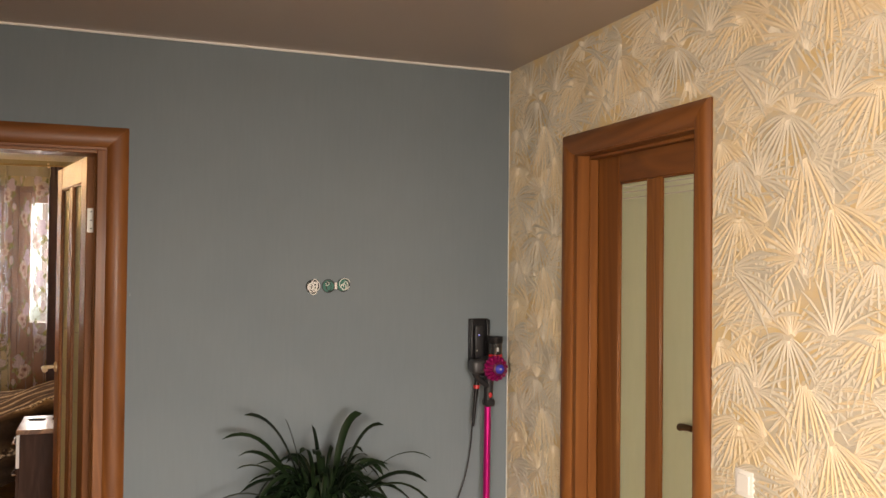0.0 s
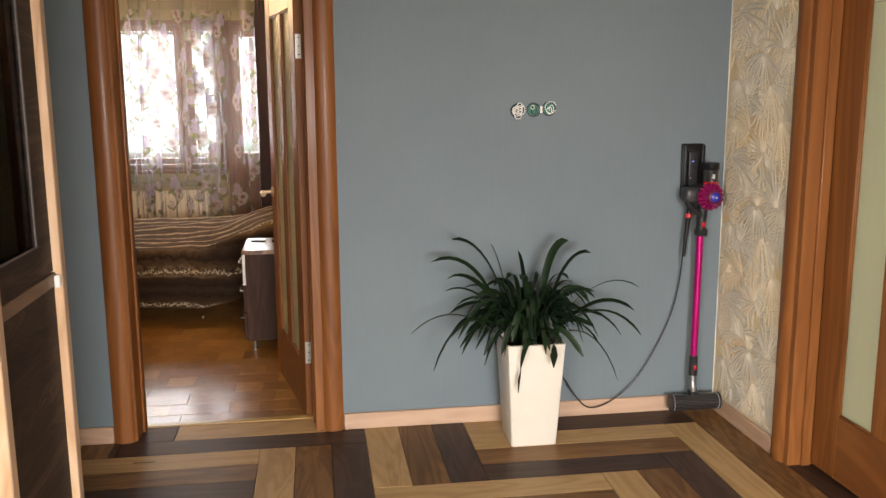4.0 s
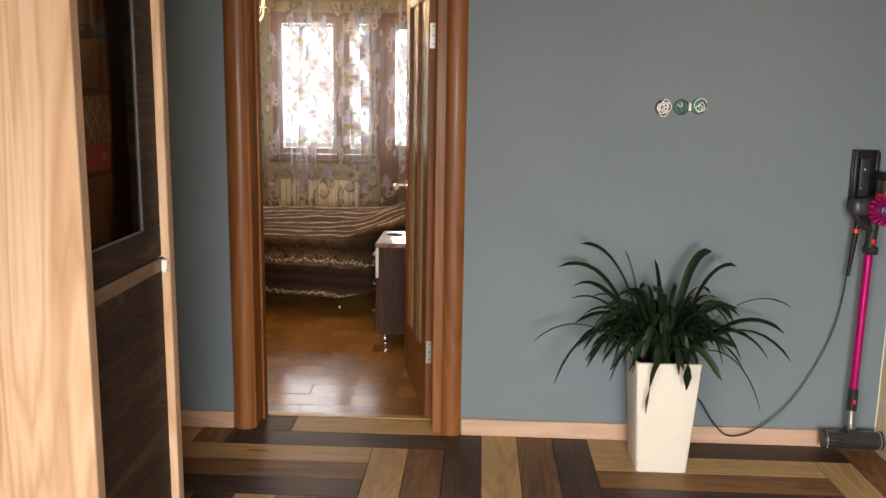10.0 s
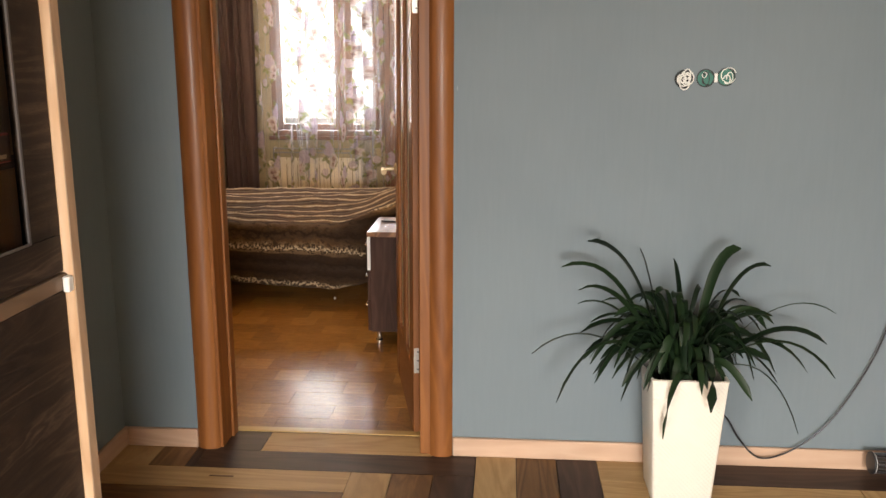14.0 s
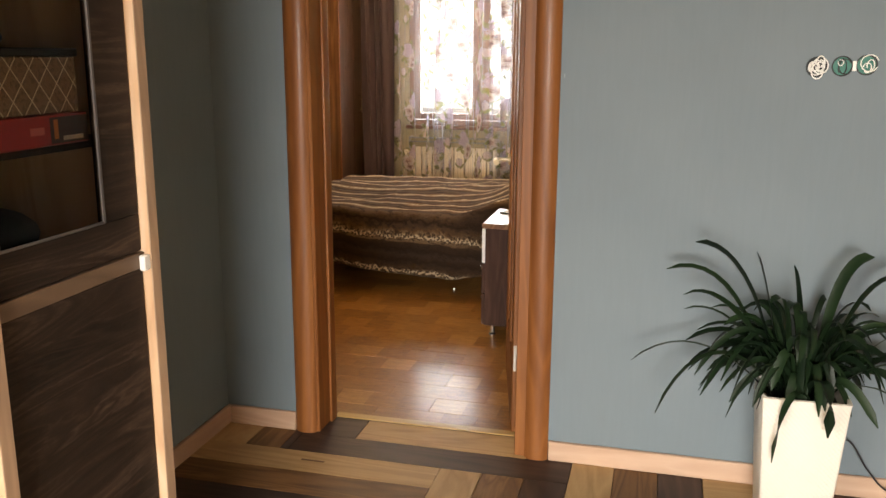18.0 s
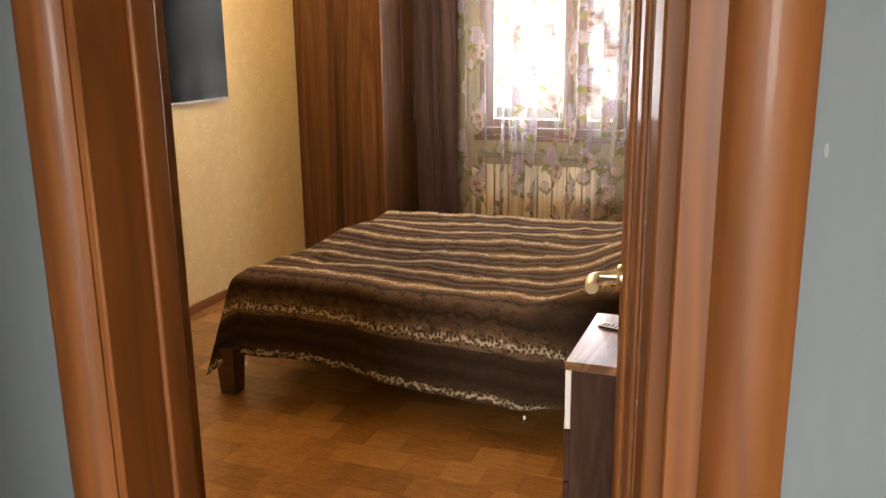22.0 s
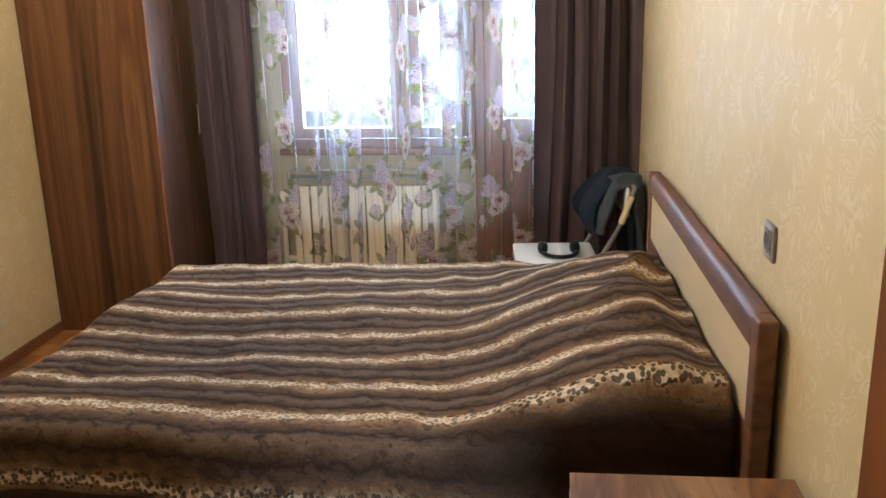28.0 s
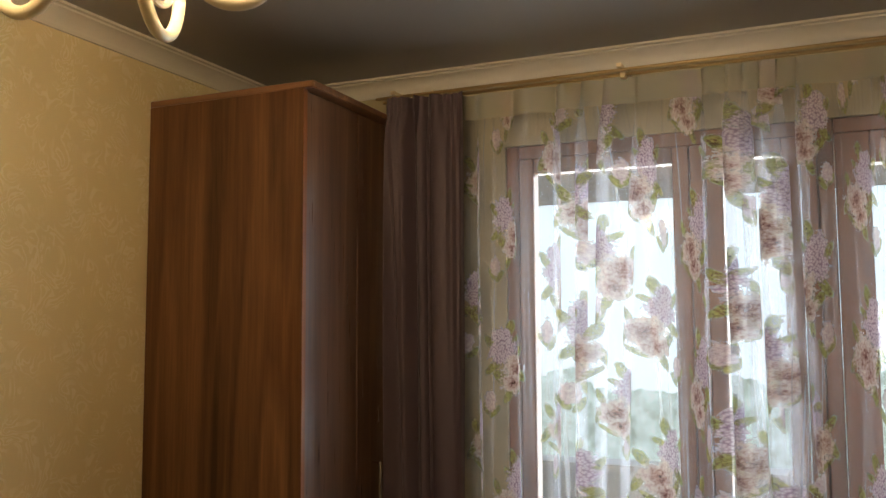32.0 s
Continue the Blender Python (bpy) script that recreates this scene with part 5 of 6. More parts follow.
def hang(o, r=0.05, flare=0.06):
    q = r * math.pi / 2
    if o < q:
        return r * math.sin(o / r), r * (1 - math.cos(o / r))
    return r + (o - q) * flare, r + (o - q)


def cover_top(x, y):
    lift = 0.18 * smoothstep(-0.78, -0.14, x) * smoothstep(5.82, 6.02, y) * smoothstep(7.56, 7.05, y)
    lift *= 1 - 0.22 * math.exp(-((y - 6.72) / 0.07) ** 2) * smoothstep(-0.4, -0.1, x)
    lift *= 1 - 0.18 * smoothstep(-0.16, -0.045, x)
    wave = 0.010 * math.sin(3.1 * x + 2.3 * y) + 0.006 * math.sin(7.0 * y + 1.7 * x) + 0.022 * (noise.noise((x * 2.2, y * 2.6, 0.3)))
    crease = 0.012 * noise.noise((x * 9.0, y * 7.0, 1.7)) * (0.45 + smoothstep(-0.9, -0.2, x)) + 0.007 * (1 - 2 * abs(noise.noise((x * 5.0 + 1.5 * y, y * 3.0, 4.1))) ** 0.6)
    ridge = 0.042 * math.exp(-((x + 0.10 - 0.03 * math.sin(9 * y)) / 0.055) ** 2) * smoothstep(6.6, 6.95, y) * smoothstep(7.45, 7.2, y) * math.sin(21 * y)
    return 0.50 + lift + wave + crease + ridge


def cover(a, b):
    s, t = a * (DROP_F + HEAD - FOOT), b * (DROP + BACK - FRONT + DROP_B)
    x, ox = (FOOT + s - DROP_F, 0) if s > DROP_F else (FOOT, DROP_F - s)
    y, oy, way = FRONT + t - DROP, 0, -1
    if t < DROP:
        y, oy = FRONT, DROP - t
    elif t > DROP + BACK - FRONT:
        y, oy, way = BACK, t - DROP - (BACK - FRONT), 1
    z = cover_top(x, y)
    if ox or oy:
        o = max(ox, oy) + 0.22 * min(ox, oy)
        out, down = hang(o)
        k = 1 / max(1e-6, math.hypot(ox, oy))
        fold = 0.016 * down / 0.37 * math.sin(7.5 * x + 11 * y + 2 * math.sin(3 * x)) + 0.012 * noise.noise((x * 6, y * 6, z * 4))
        both = min(ox, oy) * 0.32
        x -= (ox * k) * (out + fold) + both * 0.4 * (ox > 0)
        y += way * ((oy * k) * (out + fold) + both)
        z -= down - 0.02 * math.sin(1.6 * x + 0.4) * down
        if way < 0 and oy:
            z -= 0.055 * smoothstep(-1.9, -0.4, x) * oy / DROP
    return x, y, max(0.03, z)


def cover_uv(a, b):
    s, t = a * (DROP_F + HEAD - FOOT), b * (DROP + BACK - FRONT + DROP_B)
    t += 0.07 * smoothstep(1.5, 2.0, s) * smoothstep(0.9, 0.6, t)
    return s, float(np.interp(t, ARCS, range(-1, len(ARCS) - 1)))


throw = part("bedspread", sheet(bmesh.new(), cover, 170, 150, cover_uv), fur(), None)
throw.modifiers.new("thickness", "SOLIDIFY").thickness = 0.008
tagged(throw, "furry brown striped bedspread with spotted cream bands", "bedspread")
peg = thing("bed_peg", "small pale plastic foot under the bed edge", "furniture foot", (-0.76, 6.02, 0))
part("foot", lathe(bmesh.new(), [(0.005, 0), (0.005, 0.005), (0.006, 0.007), (0.006, 0.013), (0.004, 0.015)], (0, 0, 0), 12), WHITE_PLASTIC, peg)

# ---------------------------------------------------------------- bedside cabinet and remotes
NX0, NX1, NY0, NY1, NT = -0.405, 0.026, 5.170, 5.628, 0.609
ns = thing("bedside_cabinet", "walnut bedside cabinet with a white drawer beside the bed", "bedside cabinet", (0, 0, 0))
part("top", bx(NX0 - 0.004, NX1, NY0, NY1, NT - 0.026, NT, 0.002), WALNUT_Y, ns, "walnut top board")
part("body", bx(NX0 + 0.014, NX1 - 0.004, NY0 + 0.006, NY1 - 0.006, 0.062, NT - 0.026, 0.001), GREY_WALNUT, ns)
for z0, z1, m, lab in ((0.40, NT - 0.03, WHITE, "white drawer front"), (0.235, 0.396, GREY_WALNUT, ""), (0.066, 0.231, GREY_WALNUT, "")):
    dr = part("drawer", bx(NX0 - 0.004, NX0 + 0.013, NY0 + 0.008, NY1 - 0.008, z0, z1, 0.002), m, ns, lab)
    zc = (z0 + z1) / 2 + 0.02
    part("handle", tube(bmesh.new(), [(NX0 - 0.004, 5.32, zc), (NX0 - 0.034, 5.32, zc), (NX0 - 0.037, 5.335, zc), (NX0 - 0.037, 5.485, zc), (NX0 - 0.034, 5.50, zc), (NX0 - 0.004, 5.50, zc)], 0.006, 8), CHROME, dr, "satin metal bow handle")
for x in (NX0 + 0.05, NX1 - 0.05):
    for y in (NY0 + 0.05, NY1 - 0.05):
        part("foot", lathe(bmesh.new(), [(0.02, 0), (0.02, 0.006), (0.014, 0.012), (0.014, 0.062)], (x, y, 0), 14), CHROME, ns, "chrome foot")
rem = thing("small_remote", "small white remote with coloured buttons on the bedside cabinet", "remote control", (-0.330, 5.490, NT), turn=-16)
part("body", bx(-0.043, 0.043, -0.02, 0.02, 0.0, 0.007, 0.002), DARK, rem)
part("face", bx(-0.042, 0.042, -0.019, 0.019, 0.007, 0.008), WHITE_PLASTIC, rem, "white face")
for i in range(4):
    for j in range(5):
        c = [(0.5, 0.03, 0.03), (0.04, 0.12, 0.4), (0.05, 0.3, 0.35), (0.04, 0.05, 0.08)][(i + j) % 4] if j < 4 else (0.2, 0.2, 0.2)
        part("button", bx(-0.034 + 0.0135 * j, -0.026 + 0.0135 * j, -0.014 + 0.0075 * i, -0.0095 + 0.0075 * i, 0.008, 0.009), plain("button_%d_%d" % (i, j), c, 0.5), rem)
rem2 = thing("tv_remote", "long black television remote on the bedside cabinet", "remote control", (-0.170, 5.434, NT), turn=-25)
bm = bmesh.new()
sheet(bm, lambda a, b: ((a - 0.5) * 0.150, (b - 0.5) * 0.036, 0.012 + 0.009 * math.sin(a * math.pi) + 0.004 * math.sin(b * math.pi)), 10, 4)
r = bmesh.ops.extrude_face_region(bm, geom=bm.faces[:])
for v in r["geom"]:
    if isinstance(v, bmesh.types.BMVert):
        v.co.z = max(0.0, v.co.z - 0.014) if abs(v.co.x) < 0.053 else 0.0
part("body", bm, BLACK, rem2)
part("trim", bx(0.005, 0.007, -0.016, 0.016, 0.0235, 0.0255), CHROME, rem2, "thin silver line")

# ---------------------------------------------------------------- folding chair, jacket, headphones
CREAM = plain("cream_plastic", (0.72, 0.62, 0.42), 0.4)
SEAT = plain("white_vinyl_seat", (0.74, 0.72, 0.66), 0.4)
GREYM = plain("grey_painted_tube", (0.24, 0.24, 0.24), 0.35, 0.5)
chair = thing("folding_chair", "white folding chair with grey tube frame beside the bed", "chair", (-0.39, 7.955, 0), turn=4)
part("seat", bx(-0.185, 0.19, -0.20, 0.185, 0.40, 0.425, 0.012, 3), SEAT, chair)
for y in (-0.195, 0.19):
    part("leg", tube(bmesh.new(), [(-0.20, y, 0.0), (0.0, y, 0.22), (0.17, y, 0.42), (0.265, y, 0.59), (0.325, y, 0.76)], 0.011, 10), GREYM, chair)
    part("leg", tube(bmesh.new(), [(0.26, y * 0.9, 0.0), (0.05, y * 0.9, 0.2), (-0.13, y * 0.9, 0.40)], 0.011, 10), GREYM, chair)
    part("sleeve", cyl(bmesh.new(), (0.272, y, 0.605), (0.314, y, 0.725), 0.0155, seg=14), CREAM, chair, "cream grip sleeve")
    part("foot", cyl(bmesh.new(), (-0.208, y, 0.0), (-0.195, y, 0.02), 0.014, seg=10), BLACK, chair)
part("backrest", bx(0.292, 0.309, -0.19, 0.185, 0.63, 0.76, 0.006), SEAT, chair)
part("crossbar", cyl(bmesh.new(), (0.325, -0.195, 0.76), (0.325, 0.19, 0.76), 0.010, seg=10), GREYM, chair)
part("hinge_cap", bx(-0.18, -0.155, -0.207, -0.19, 0.395, 0.42, 0.004), BLACK, chair)


def denim(name, a, b):
    n = Nodes(name, 0.9)
    v = n.coords()
    n.set(Base_Color=n.mix(n.noise(v, 7, 4), a, b), Sheen_Weight=0.02)
    n.b.inputs["Specular IOR Level"].default_value = 0.15
    return n.bump(n.noise(v, 160, 3), 0.4, 0.003).m


def jacket_fold(y0, y1, top, fall_front, fall_back, swell, seed):
    """Cloth thrown over the chair back: down the front, over the bar and down behind."""
    def at(a, b):
        y = y0 + (y1 - y0) * b + 0.02 * noise.noise((a * 3, b * 3, seed))
        length = fall_front + fall_back
        s = a * length
        if s < fall_front:
            d = fall_front - s
            x, z = 0.315 - 0.055 - 0.35 * d * 0.9 - swell * math.sin(min(1, d / fall_front) * math.pi), top - d
        else:
            d = s - fall_front
            x, z = 0.315 + 0.045 + 0.10 * (1 - math.exp(-d * 6)) * 0.15, top - d
        near = math.exp(-((s - fall_front) / 0.06) ** 2)
        z += 0.035 * near
        x += 0.020 * math.sin(b * 9 + a * 5 + seed) + 0.02 * noise.noise((a * 5, b * 6, seed))
        return x, y + 0.03 * (b - 0.5) * (1 - near), z - 0.05 * (2 * b - 1) ** 2 * near
    return sheet(bmesh.new(), at, 36, 22)


jk = thing("jacket", "dark blue and grey jacket thrown over the chair back", "jacket", (-0.39, 7.955, 0), turn=4)
j1 = part("shell", jacket_fold(-0.10, 0.30, 0.775, 0.27, 0.42, 0.075, 1.0), denim("dark_blue_denim", (0.006, 0.010, 0.020), (0.014, 0.022, 0.040)), jk)
j2 = part("sleeve", jacket_fold(-0.17, 0.01, 0.785, 0.24, 0.45, 0.010, 2.0), denim("grey_blue_fleece", (0.034, 0.043, 0.053), (0.070, 0.082, 0.095)), jk, "grey fleece sleeve")
for j in (j1, j2):
    j.modifiers.new("thickness", "SOLIDIFY").thickness = 0.022
    sub = j.modifiers.new("soft", "SUBSURF")
    sub.levels = sub.render_levels = 1
hp = thing("headphones", "black headphones lying on the chair seat", "headphones", (-0.375, 7.975, 0.425), turn=8)
part("headband", tube(bmesh.new(), [(0.078 * math.cos(a), -0.06 + 0.095 * math.sin(a) * 1.0, 0.016) for a in [math.pi * (1.0 + k / 16) for k in range(17)]], 0.010, 8), BLACK, hp)
for s in (-1, 1):
    part("ear_cup", ball(bmesh.new(), (0.08 * s, -0.035, 0.03), 0.036, 0.5, 1.0, 0.82, 18), BLACK, hp)
    part("cushion", ball(bmesh.new(), (0.063 * s, -0.035, 0.03), 0.032, 0.4, 1.0, 0.85, 16), DARK, hp)

# ---------------------------------------------------------------- television and socket
SCREEN = plain("dark_satin_screen", (0.005, 0.007, 0.010), 0.09, vary=0.02, bump=0.0)
SCREEN.node_tree.nodes["Principled BSDF"].inputs["IOR"].default_value = 1.09
GM = plain("grey_metallic_plastic", (0.33, 0.31, 0.30), 0.35, 0.4)
tv = thing("television", "flat black television hung on the cream wall", "television", (BED_L, 6.645, 1.16))
part("case", bx(0.02, 0.05, -0.485, 0.485, 0.0, 0.565, 0.004), BLACK, tv)
part("screen", bx(0.05, 0.0515, -0.476, 0.476, 0.012, 0.556), SCREEN, tv, "dark glossy screen")
part("lower_edge", bx(0.02, 0.0535, -0.485, 0.485, -0.004, 0.006, 0.001), GM, tv, "silver lower edge")
part("bracket", bx(0.0, 0.02, -0.15, 0.15, 0.15, 0.4), DARK, tv)
sk = thing("wall_socket", "grey metallic wall socket above the headboard", "wall socket", (BED_R, 5.985, 0.995))
part("frame", bx(-0.008, 0, -0.041, 0.041, -0.041, 0.041, 0.003, 2), GM, sk)
part("insert", bx(-0.0105, -0.008, -0.028, 0.028, -0.028, 0.028, 0.002), GM, sk)
part("socket_rim", lathe(bmesh.new(), [(0.0245, -0.0105), (0.0245, -0.0125), (0.0215, -0.0125), (0.0200, -0.0108)], (0, 0, 0), 28, "X"), GM, sk, "raised round rim")
part("socket_well", cyl(bmesh.new(), (-0.0112, 0, 0), (-0.0104, 0, 0), 0.0205, seg=28), plain("brown_grey_plastic", (0.12, 0.10, 0.09), 0.4), sk, "dark round socket well")
for y in (-0.0095, 0.0095):
    part("pin_hole", cyl(bmesh.new(), (-0.0116, y, 0), (-0.0110, y, 0), 0.0026, seg=10), BLACK, sk)

# ---------------------------------------------------------------- radiator
# white radiator coloured cream, with the warm light on it put into the colour
RAD_WARM = plain("white_radiator_warm_lit", (0.70, 0.63, 0.49), 0.4)
rad = thing("radiator", "white sectional radiator below the window", "radiator", (0, 0, 0))
for k in range(8):
    x = -1.80 + 0.102 * k
    part("section", box(bx(x, x + 0.094, 8.585, 8.595, 0.15, 0.62, 0.004), x + 0.03, x + 0.064, 8.595, 8.66, 0.17, 0.60, 0.004), RAD_WARM, rad)
part("top_pipe", cyl(bmesh.new(), (-1.86, 8.63, 0.57), (-0.985, 8.63, 0.57), 0.018, seg=12), RAD_WARM, rad)
part("low_pipe", cyl(bmesh.new(), (-1.86, 8.63, 0.2), (-0.985, 8.63, 0.2), 0.018, seg=12), RAD_WARM, rad)
part("riser", cyl(bmesh.new(), (-1.87, 8.63, 0.0), (-1.87, 8.63, 0.58), 0.014, seg=12), RAD_WARM, rad)
rack = thing("drying_rack", "thin grey drying rack hooked above the radiator", "drying rack", (0, 0, 0))
for z, y in ((0.70, 8.60), (0.70, 8.63), (0.665, 8.60)):
    part("bar", cyl(bmesh.new(), (-1.83, y, z), (-1.09, y, z), 0.006, seg=8), GREYM, rack)
for x in (-1.82, -1.10):
    part("bracket", box(bx(x - 0.006, x + 0.006, 8.59, WINDOW, 0.69, 0.71), x - 0.006, x + 0.006, 8.59, 8.605, 0.60, 0.69), GREYM, rack)

# ---------------------------------------------------------------- curtain rod, drapes and the printed sheer
ROD_BRASS = plain("dull_brass", (0.42, 0.30, 0.14), 0.36, 1.0, vary=0.05)
rod = thing("curtain_rod", "thin brass curtain rod below the cornice", "curtain rod", (0, 0, 0))
part("pole", cyl(bmesh.new(), (BED_L + 0.6, 8.535, 2.385), (BED_R - 0.02, 8.535, 2.385), 0.006, seg=12), ROD_BRASS, rod)
part("pole", cyl(bmesh.new(), (BED_L + 0.6, 8.48, 2.385), (BED_R - 0.02, 8.48, 2.385), 0.006, seg=12), ROD_BRASS, rod)
for x in (-2.2, -1.376, -0.5):
    part("bracket", box(bx(x - 0.008, x + 0.008, 8.465, WINDOW, 2.393, 2.405), x - 0.01, x + 0.01, 8.52, 8.55, 2.37, 2.4, 0.003), BRASS, rod)


def drape_cloth():
    n = Nodes("plum_brown_drape", 0.65)
    v = n.coords()
    weave = n.noise(n.coords(scale=(1, 1, 0.06)), 300, 2)
    n.set(Base_Color=n.mix(n.noise(v, 4, 3), (0.056, 0.036, 0.045), (0.088, 0.058, 0.069)), Sheen_Weight=0.12, Sheen_Roughness=0.35)
    return n.bump(weave, 0.15, 0.002).m


DRAPE = drape_cloth()


def drape(x0, x1, folds, seed, name, label):
    def at(a, b):
        z = 0.015 + 2.362 * b
        tight = smoothstep(0.93, 0.985, b)
        amp = 0.036 * (1 - 0.45 * tight) * (0.8 + 0.9 * noise.noise((a * 6, seed, 0.3 * b)))
        ph = 2 * math.pi * (folds * a + 1.15 * noise.noise((a * 3.1, b * 0.7, seed)))
        gather = 0.006 * math.sin(2 * math.pi * folds * 3 * a) * tight
        return x0 + (x1 - x0) * a + 0.010 * math.sin(2 * ph) * (1 - tight), 8.474 + amp * (math.sin(ph) + 0.28 * math.sin(2.6 * ph + seed)) + gather, z
    ob = thing(name, label, "curtain", (0, 0, 0), "drapes at the window")
    part("cloth", sheet(bmesh.new(), at, int(folds * 30), 40), DRAPE, ob)
    hem = bmesh.new()
    for k in range(int((x1 - x0) / 0.04)):
        x = x0 + 0.02 + 0.04 * k
        tube(hem, [(x, 8.485, 2.376), (x, 8.485, 2.384), (x + 0.006, 8.48, 2.394), (x + 0.01, 8.475, 2.385)], 0.002, 5)
    part("hooks", hem, BRASS, ob, "row of small brass hooks")
    return ob


drape(-2.233, -1.925, 3.8, 3.0, "drape", "plum brown drape gathered beside the wardrobe")
drape(-0.475, 0.0435, 4.4, 8.0, "drape", "plum brown drape gathered in the corner behind the chair")


def sheer_cloth():
    """White voile with lilac and cream blossom and green leaves, printed in staggered columns."""
    n = Nodes("printed_voile", 0.8)
    uv = n.node("TexCoord", 2)
    u, v = n.node("SeparateXYZ", 0, Vector=uv), n.node("SeparateXYZ", 1, Vector=uv)
    W, H = 0.30, 0.46
    col = n.math("FLOOR", n.math("DIVIDE", u, W))
    a = n.math("MULTIPLY", n.math("SUBTRACT", n.math("FRACT", n.math("DIVIDE", u, W)), 0.5), W / 1.50)
    stag = n.math("FRACT", n.math("MULTIPLY", col, 0.43))
    row = n.math("ADD", n.math("DIVIDE", v, H), stag)
    b = n.math("MULTIPLY", n.math("SUBTRACT", n.math("FRACT", row), 0.5), H / 1.12)
    rnd = n.node("TexWhiteNoise", 0, {"noise_dimensions": "2D"}, Vector=n.node("CombineXYZ", X=col, Y=n.math("FLOOR", row)))
    a = n.math("MULTIPLY", a, n.math("SUBTRACT", n.math("MULTIPLY", n.math("GREATER_THAN", rnd, 0.5), 2.0), 1.0))
    a = n.math("MULTIPLY", a, n.math("ADD", 0.80, n.math("MULTIPLY", n.math("FRACT", n.math("MULTIPLY", rnd, 7.3)), 0.50)))
    b = n.math("MULTIPLY", b, n.math("ADD", 0.90, n.math("MULTIPLY", n.math("FRACT", n.math("MULTIPLY", rnd, 13.7)), 0.35)))
    wv = n.node("CombineXYZ", X=u, Y=v)
    n1 = n.math("MULTIPLY", n.math("SUBTRACT", n.noise(wv, 34, 3, 0.6), 0.5), 0.045)
    n2 = n.math("MULTIPLY", n.math("SUBTRACT", n.noise(wv, 90, 2, 0.6), 0.5), 0.03)

    def blob(ca, cb, ra, rb, turn=0.0, rough=1.0):
        c, s = math.cos(turn), math.sin(turn)
        da, db = n.math("SUBTRACT", a, ca * 0.86), n.math("SUBTRACT", b, cb * 0.9)
        p = n.math("DIVIDE", n.math("ADD", n.math("MULTIPLY", da, c), n.math("MULTIPLY", db, s)), ra)
        q = n.math("DIVIDE", n.math("SUBTRACT", n.math("MULTIPLY", db, c), n.math("MULTIPLY", da, s)), rb)
        d = n.math("SQRT", n.math("ADD", n.math("MULTIPLY", p, p), n.math("MULTIPLY", q, q)))
        return n.math("ADD", d, n.math("MULTIPLY", n.math("ADD", n1, n2), 33.0 * rough))
    def soft(d, edge=0.16):
        return n.node("MapRange", Value=d, i1=1.0 + edge, i2=1.0 - edge, i3=0.0, i4=1.0)
    hyd = n.math("MINIMUM", blob(0.026, 0.055, 0.040, 0.052, 0.2), blob(0.034, 0.108, 0.026, 0.034))
    peony = n.math("MINIMUM", blob(-0.026, -0.020, 0.046, 0.050), blob(-0.006, -0.074, 0.034, 0.038))
    small = blob(0.070, -0.150, 0.018, 0.034)
    lf = [blob(0.036, -0.055, 0.014, 0.036, -0.6, 0.45), blob(0.058, -0.010, 0.014, 0.038, 0.7, 0.45), blob(-0.066, 0.045, 0.012, 0.032, 0.4, 0.45), blob(0.012, -0.125, 0.011, 0.034, 0.3, 0.45), blob(0.070, 0.085, 0.012, 0.034, -0.5, 0.45),
          blob(0.052, -0.188, 0.010, 0.026, 0.5, 0.45), blob(0.084, -0.178, 0.010, 0.026, -0.5, 0.45), blob(0.006, 0.142, 0.016, 0.036, 0.3, 0.45), blob(-0.076, -0.030, 0.012, 0.036, -0.4, 0.45), blob(-0.050, -0.090, 0.008, 0.036, 0.8, 0.5), blob(-0.012, 0.095, 0.010, 0.030, 0.9, 0.5)]
    leaf = lf[0]
    for k in lf[1:]:
        leaf = n.math("MINIMUM", leaf, k)
    m_leaf, m_p, m_h, m_s = (soft(k) for k in (leaf, peony, hyd, small))
    petal = n.noise(wv, 95, 4, 0.7)
    flor = n.node("TexVoronoi", 0, {"voronoi_dimensions": "2D"}, Vector=wv, Scale=130.0)
    green = n.ramp(petal, (0.3, (0.12, 0.12, 0.035)), (0.7, (0.40, 0.41, 0.17)))
    pe = n.ramp(n.math("ADD", n.math("MULTIPLY", peony, 0.28), n.math("MULTIPLY", petal, 0.62)), (0.27, (0.12, 0.05, 0.05)), (0.37, (0.32, 0.21, 0.20)), (0.48, (0.52, 0.43, 0.42)), (0.66, (0.74, 0.70, 0.68)))
    hy = n.ramp(flor, (0.08, (0.64, 0.59, 0.68)), (0.38, (0.50, 0.43, 0.53)), (0.75, (0.28, 0.21, 0.30)))
    sm = n.ramp(petal, (0.35, (0.40, 0.31, 0.36)), (0.65, (0.70, 0.62, 0.62)))
    colr = n.mix(m_leaf, (0.82, 0.86, 0.95), green)
    colr = n.mix(m_h, colr, hy)
    colr = n.mix(m_s, colr, sm)
    colr = n.mix(m_p, colr, pe)
    mask = n.math("MAXIMUM", n.math("MULTIPLY", m_leaf, 0.8), n.math("MAXIMUM", n.math("MAXIMUM", m_p, m_h), n.math("MULTIPLY", m_s, 0.9)))
    thread = n.math("MULTIPLY", n.noise(n.node("CombineXYZ", X=n.math("MULTIPLY", u, 400.0), Y=n.math("MULTIPLY", v, 12.0)), 1.0, 2), 0.09)
    hem = n.math("GREATER_THAN", v, 2.335)
    # streaks of higher opacity paint in the bright lines along the folds
    dense = n.math("MULTIPLY", n.math("SUBTRACT", n.noise(n.node("CombineXYZ", X=n.math("MULTIPLY", u, 34.0), Y=n.math("MULTIPLY", v, 0.45)), 1.0, 3, 0.6), 0.49), 1.3)
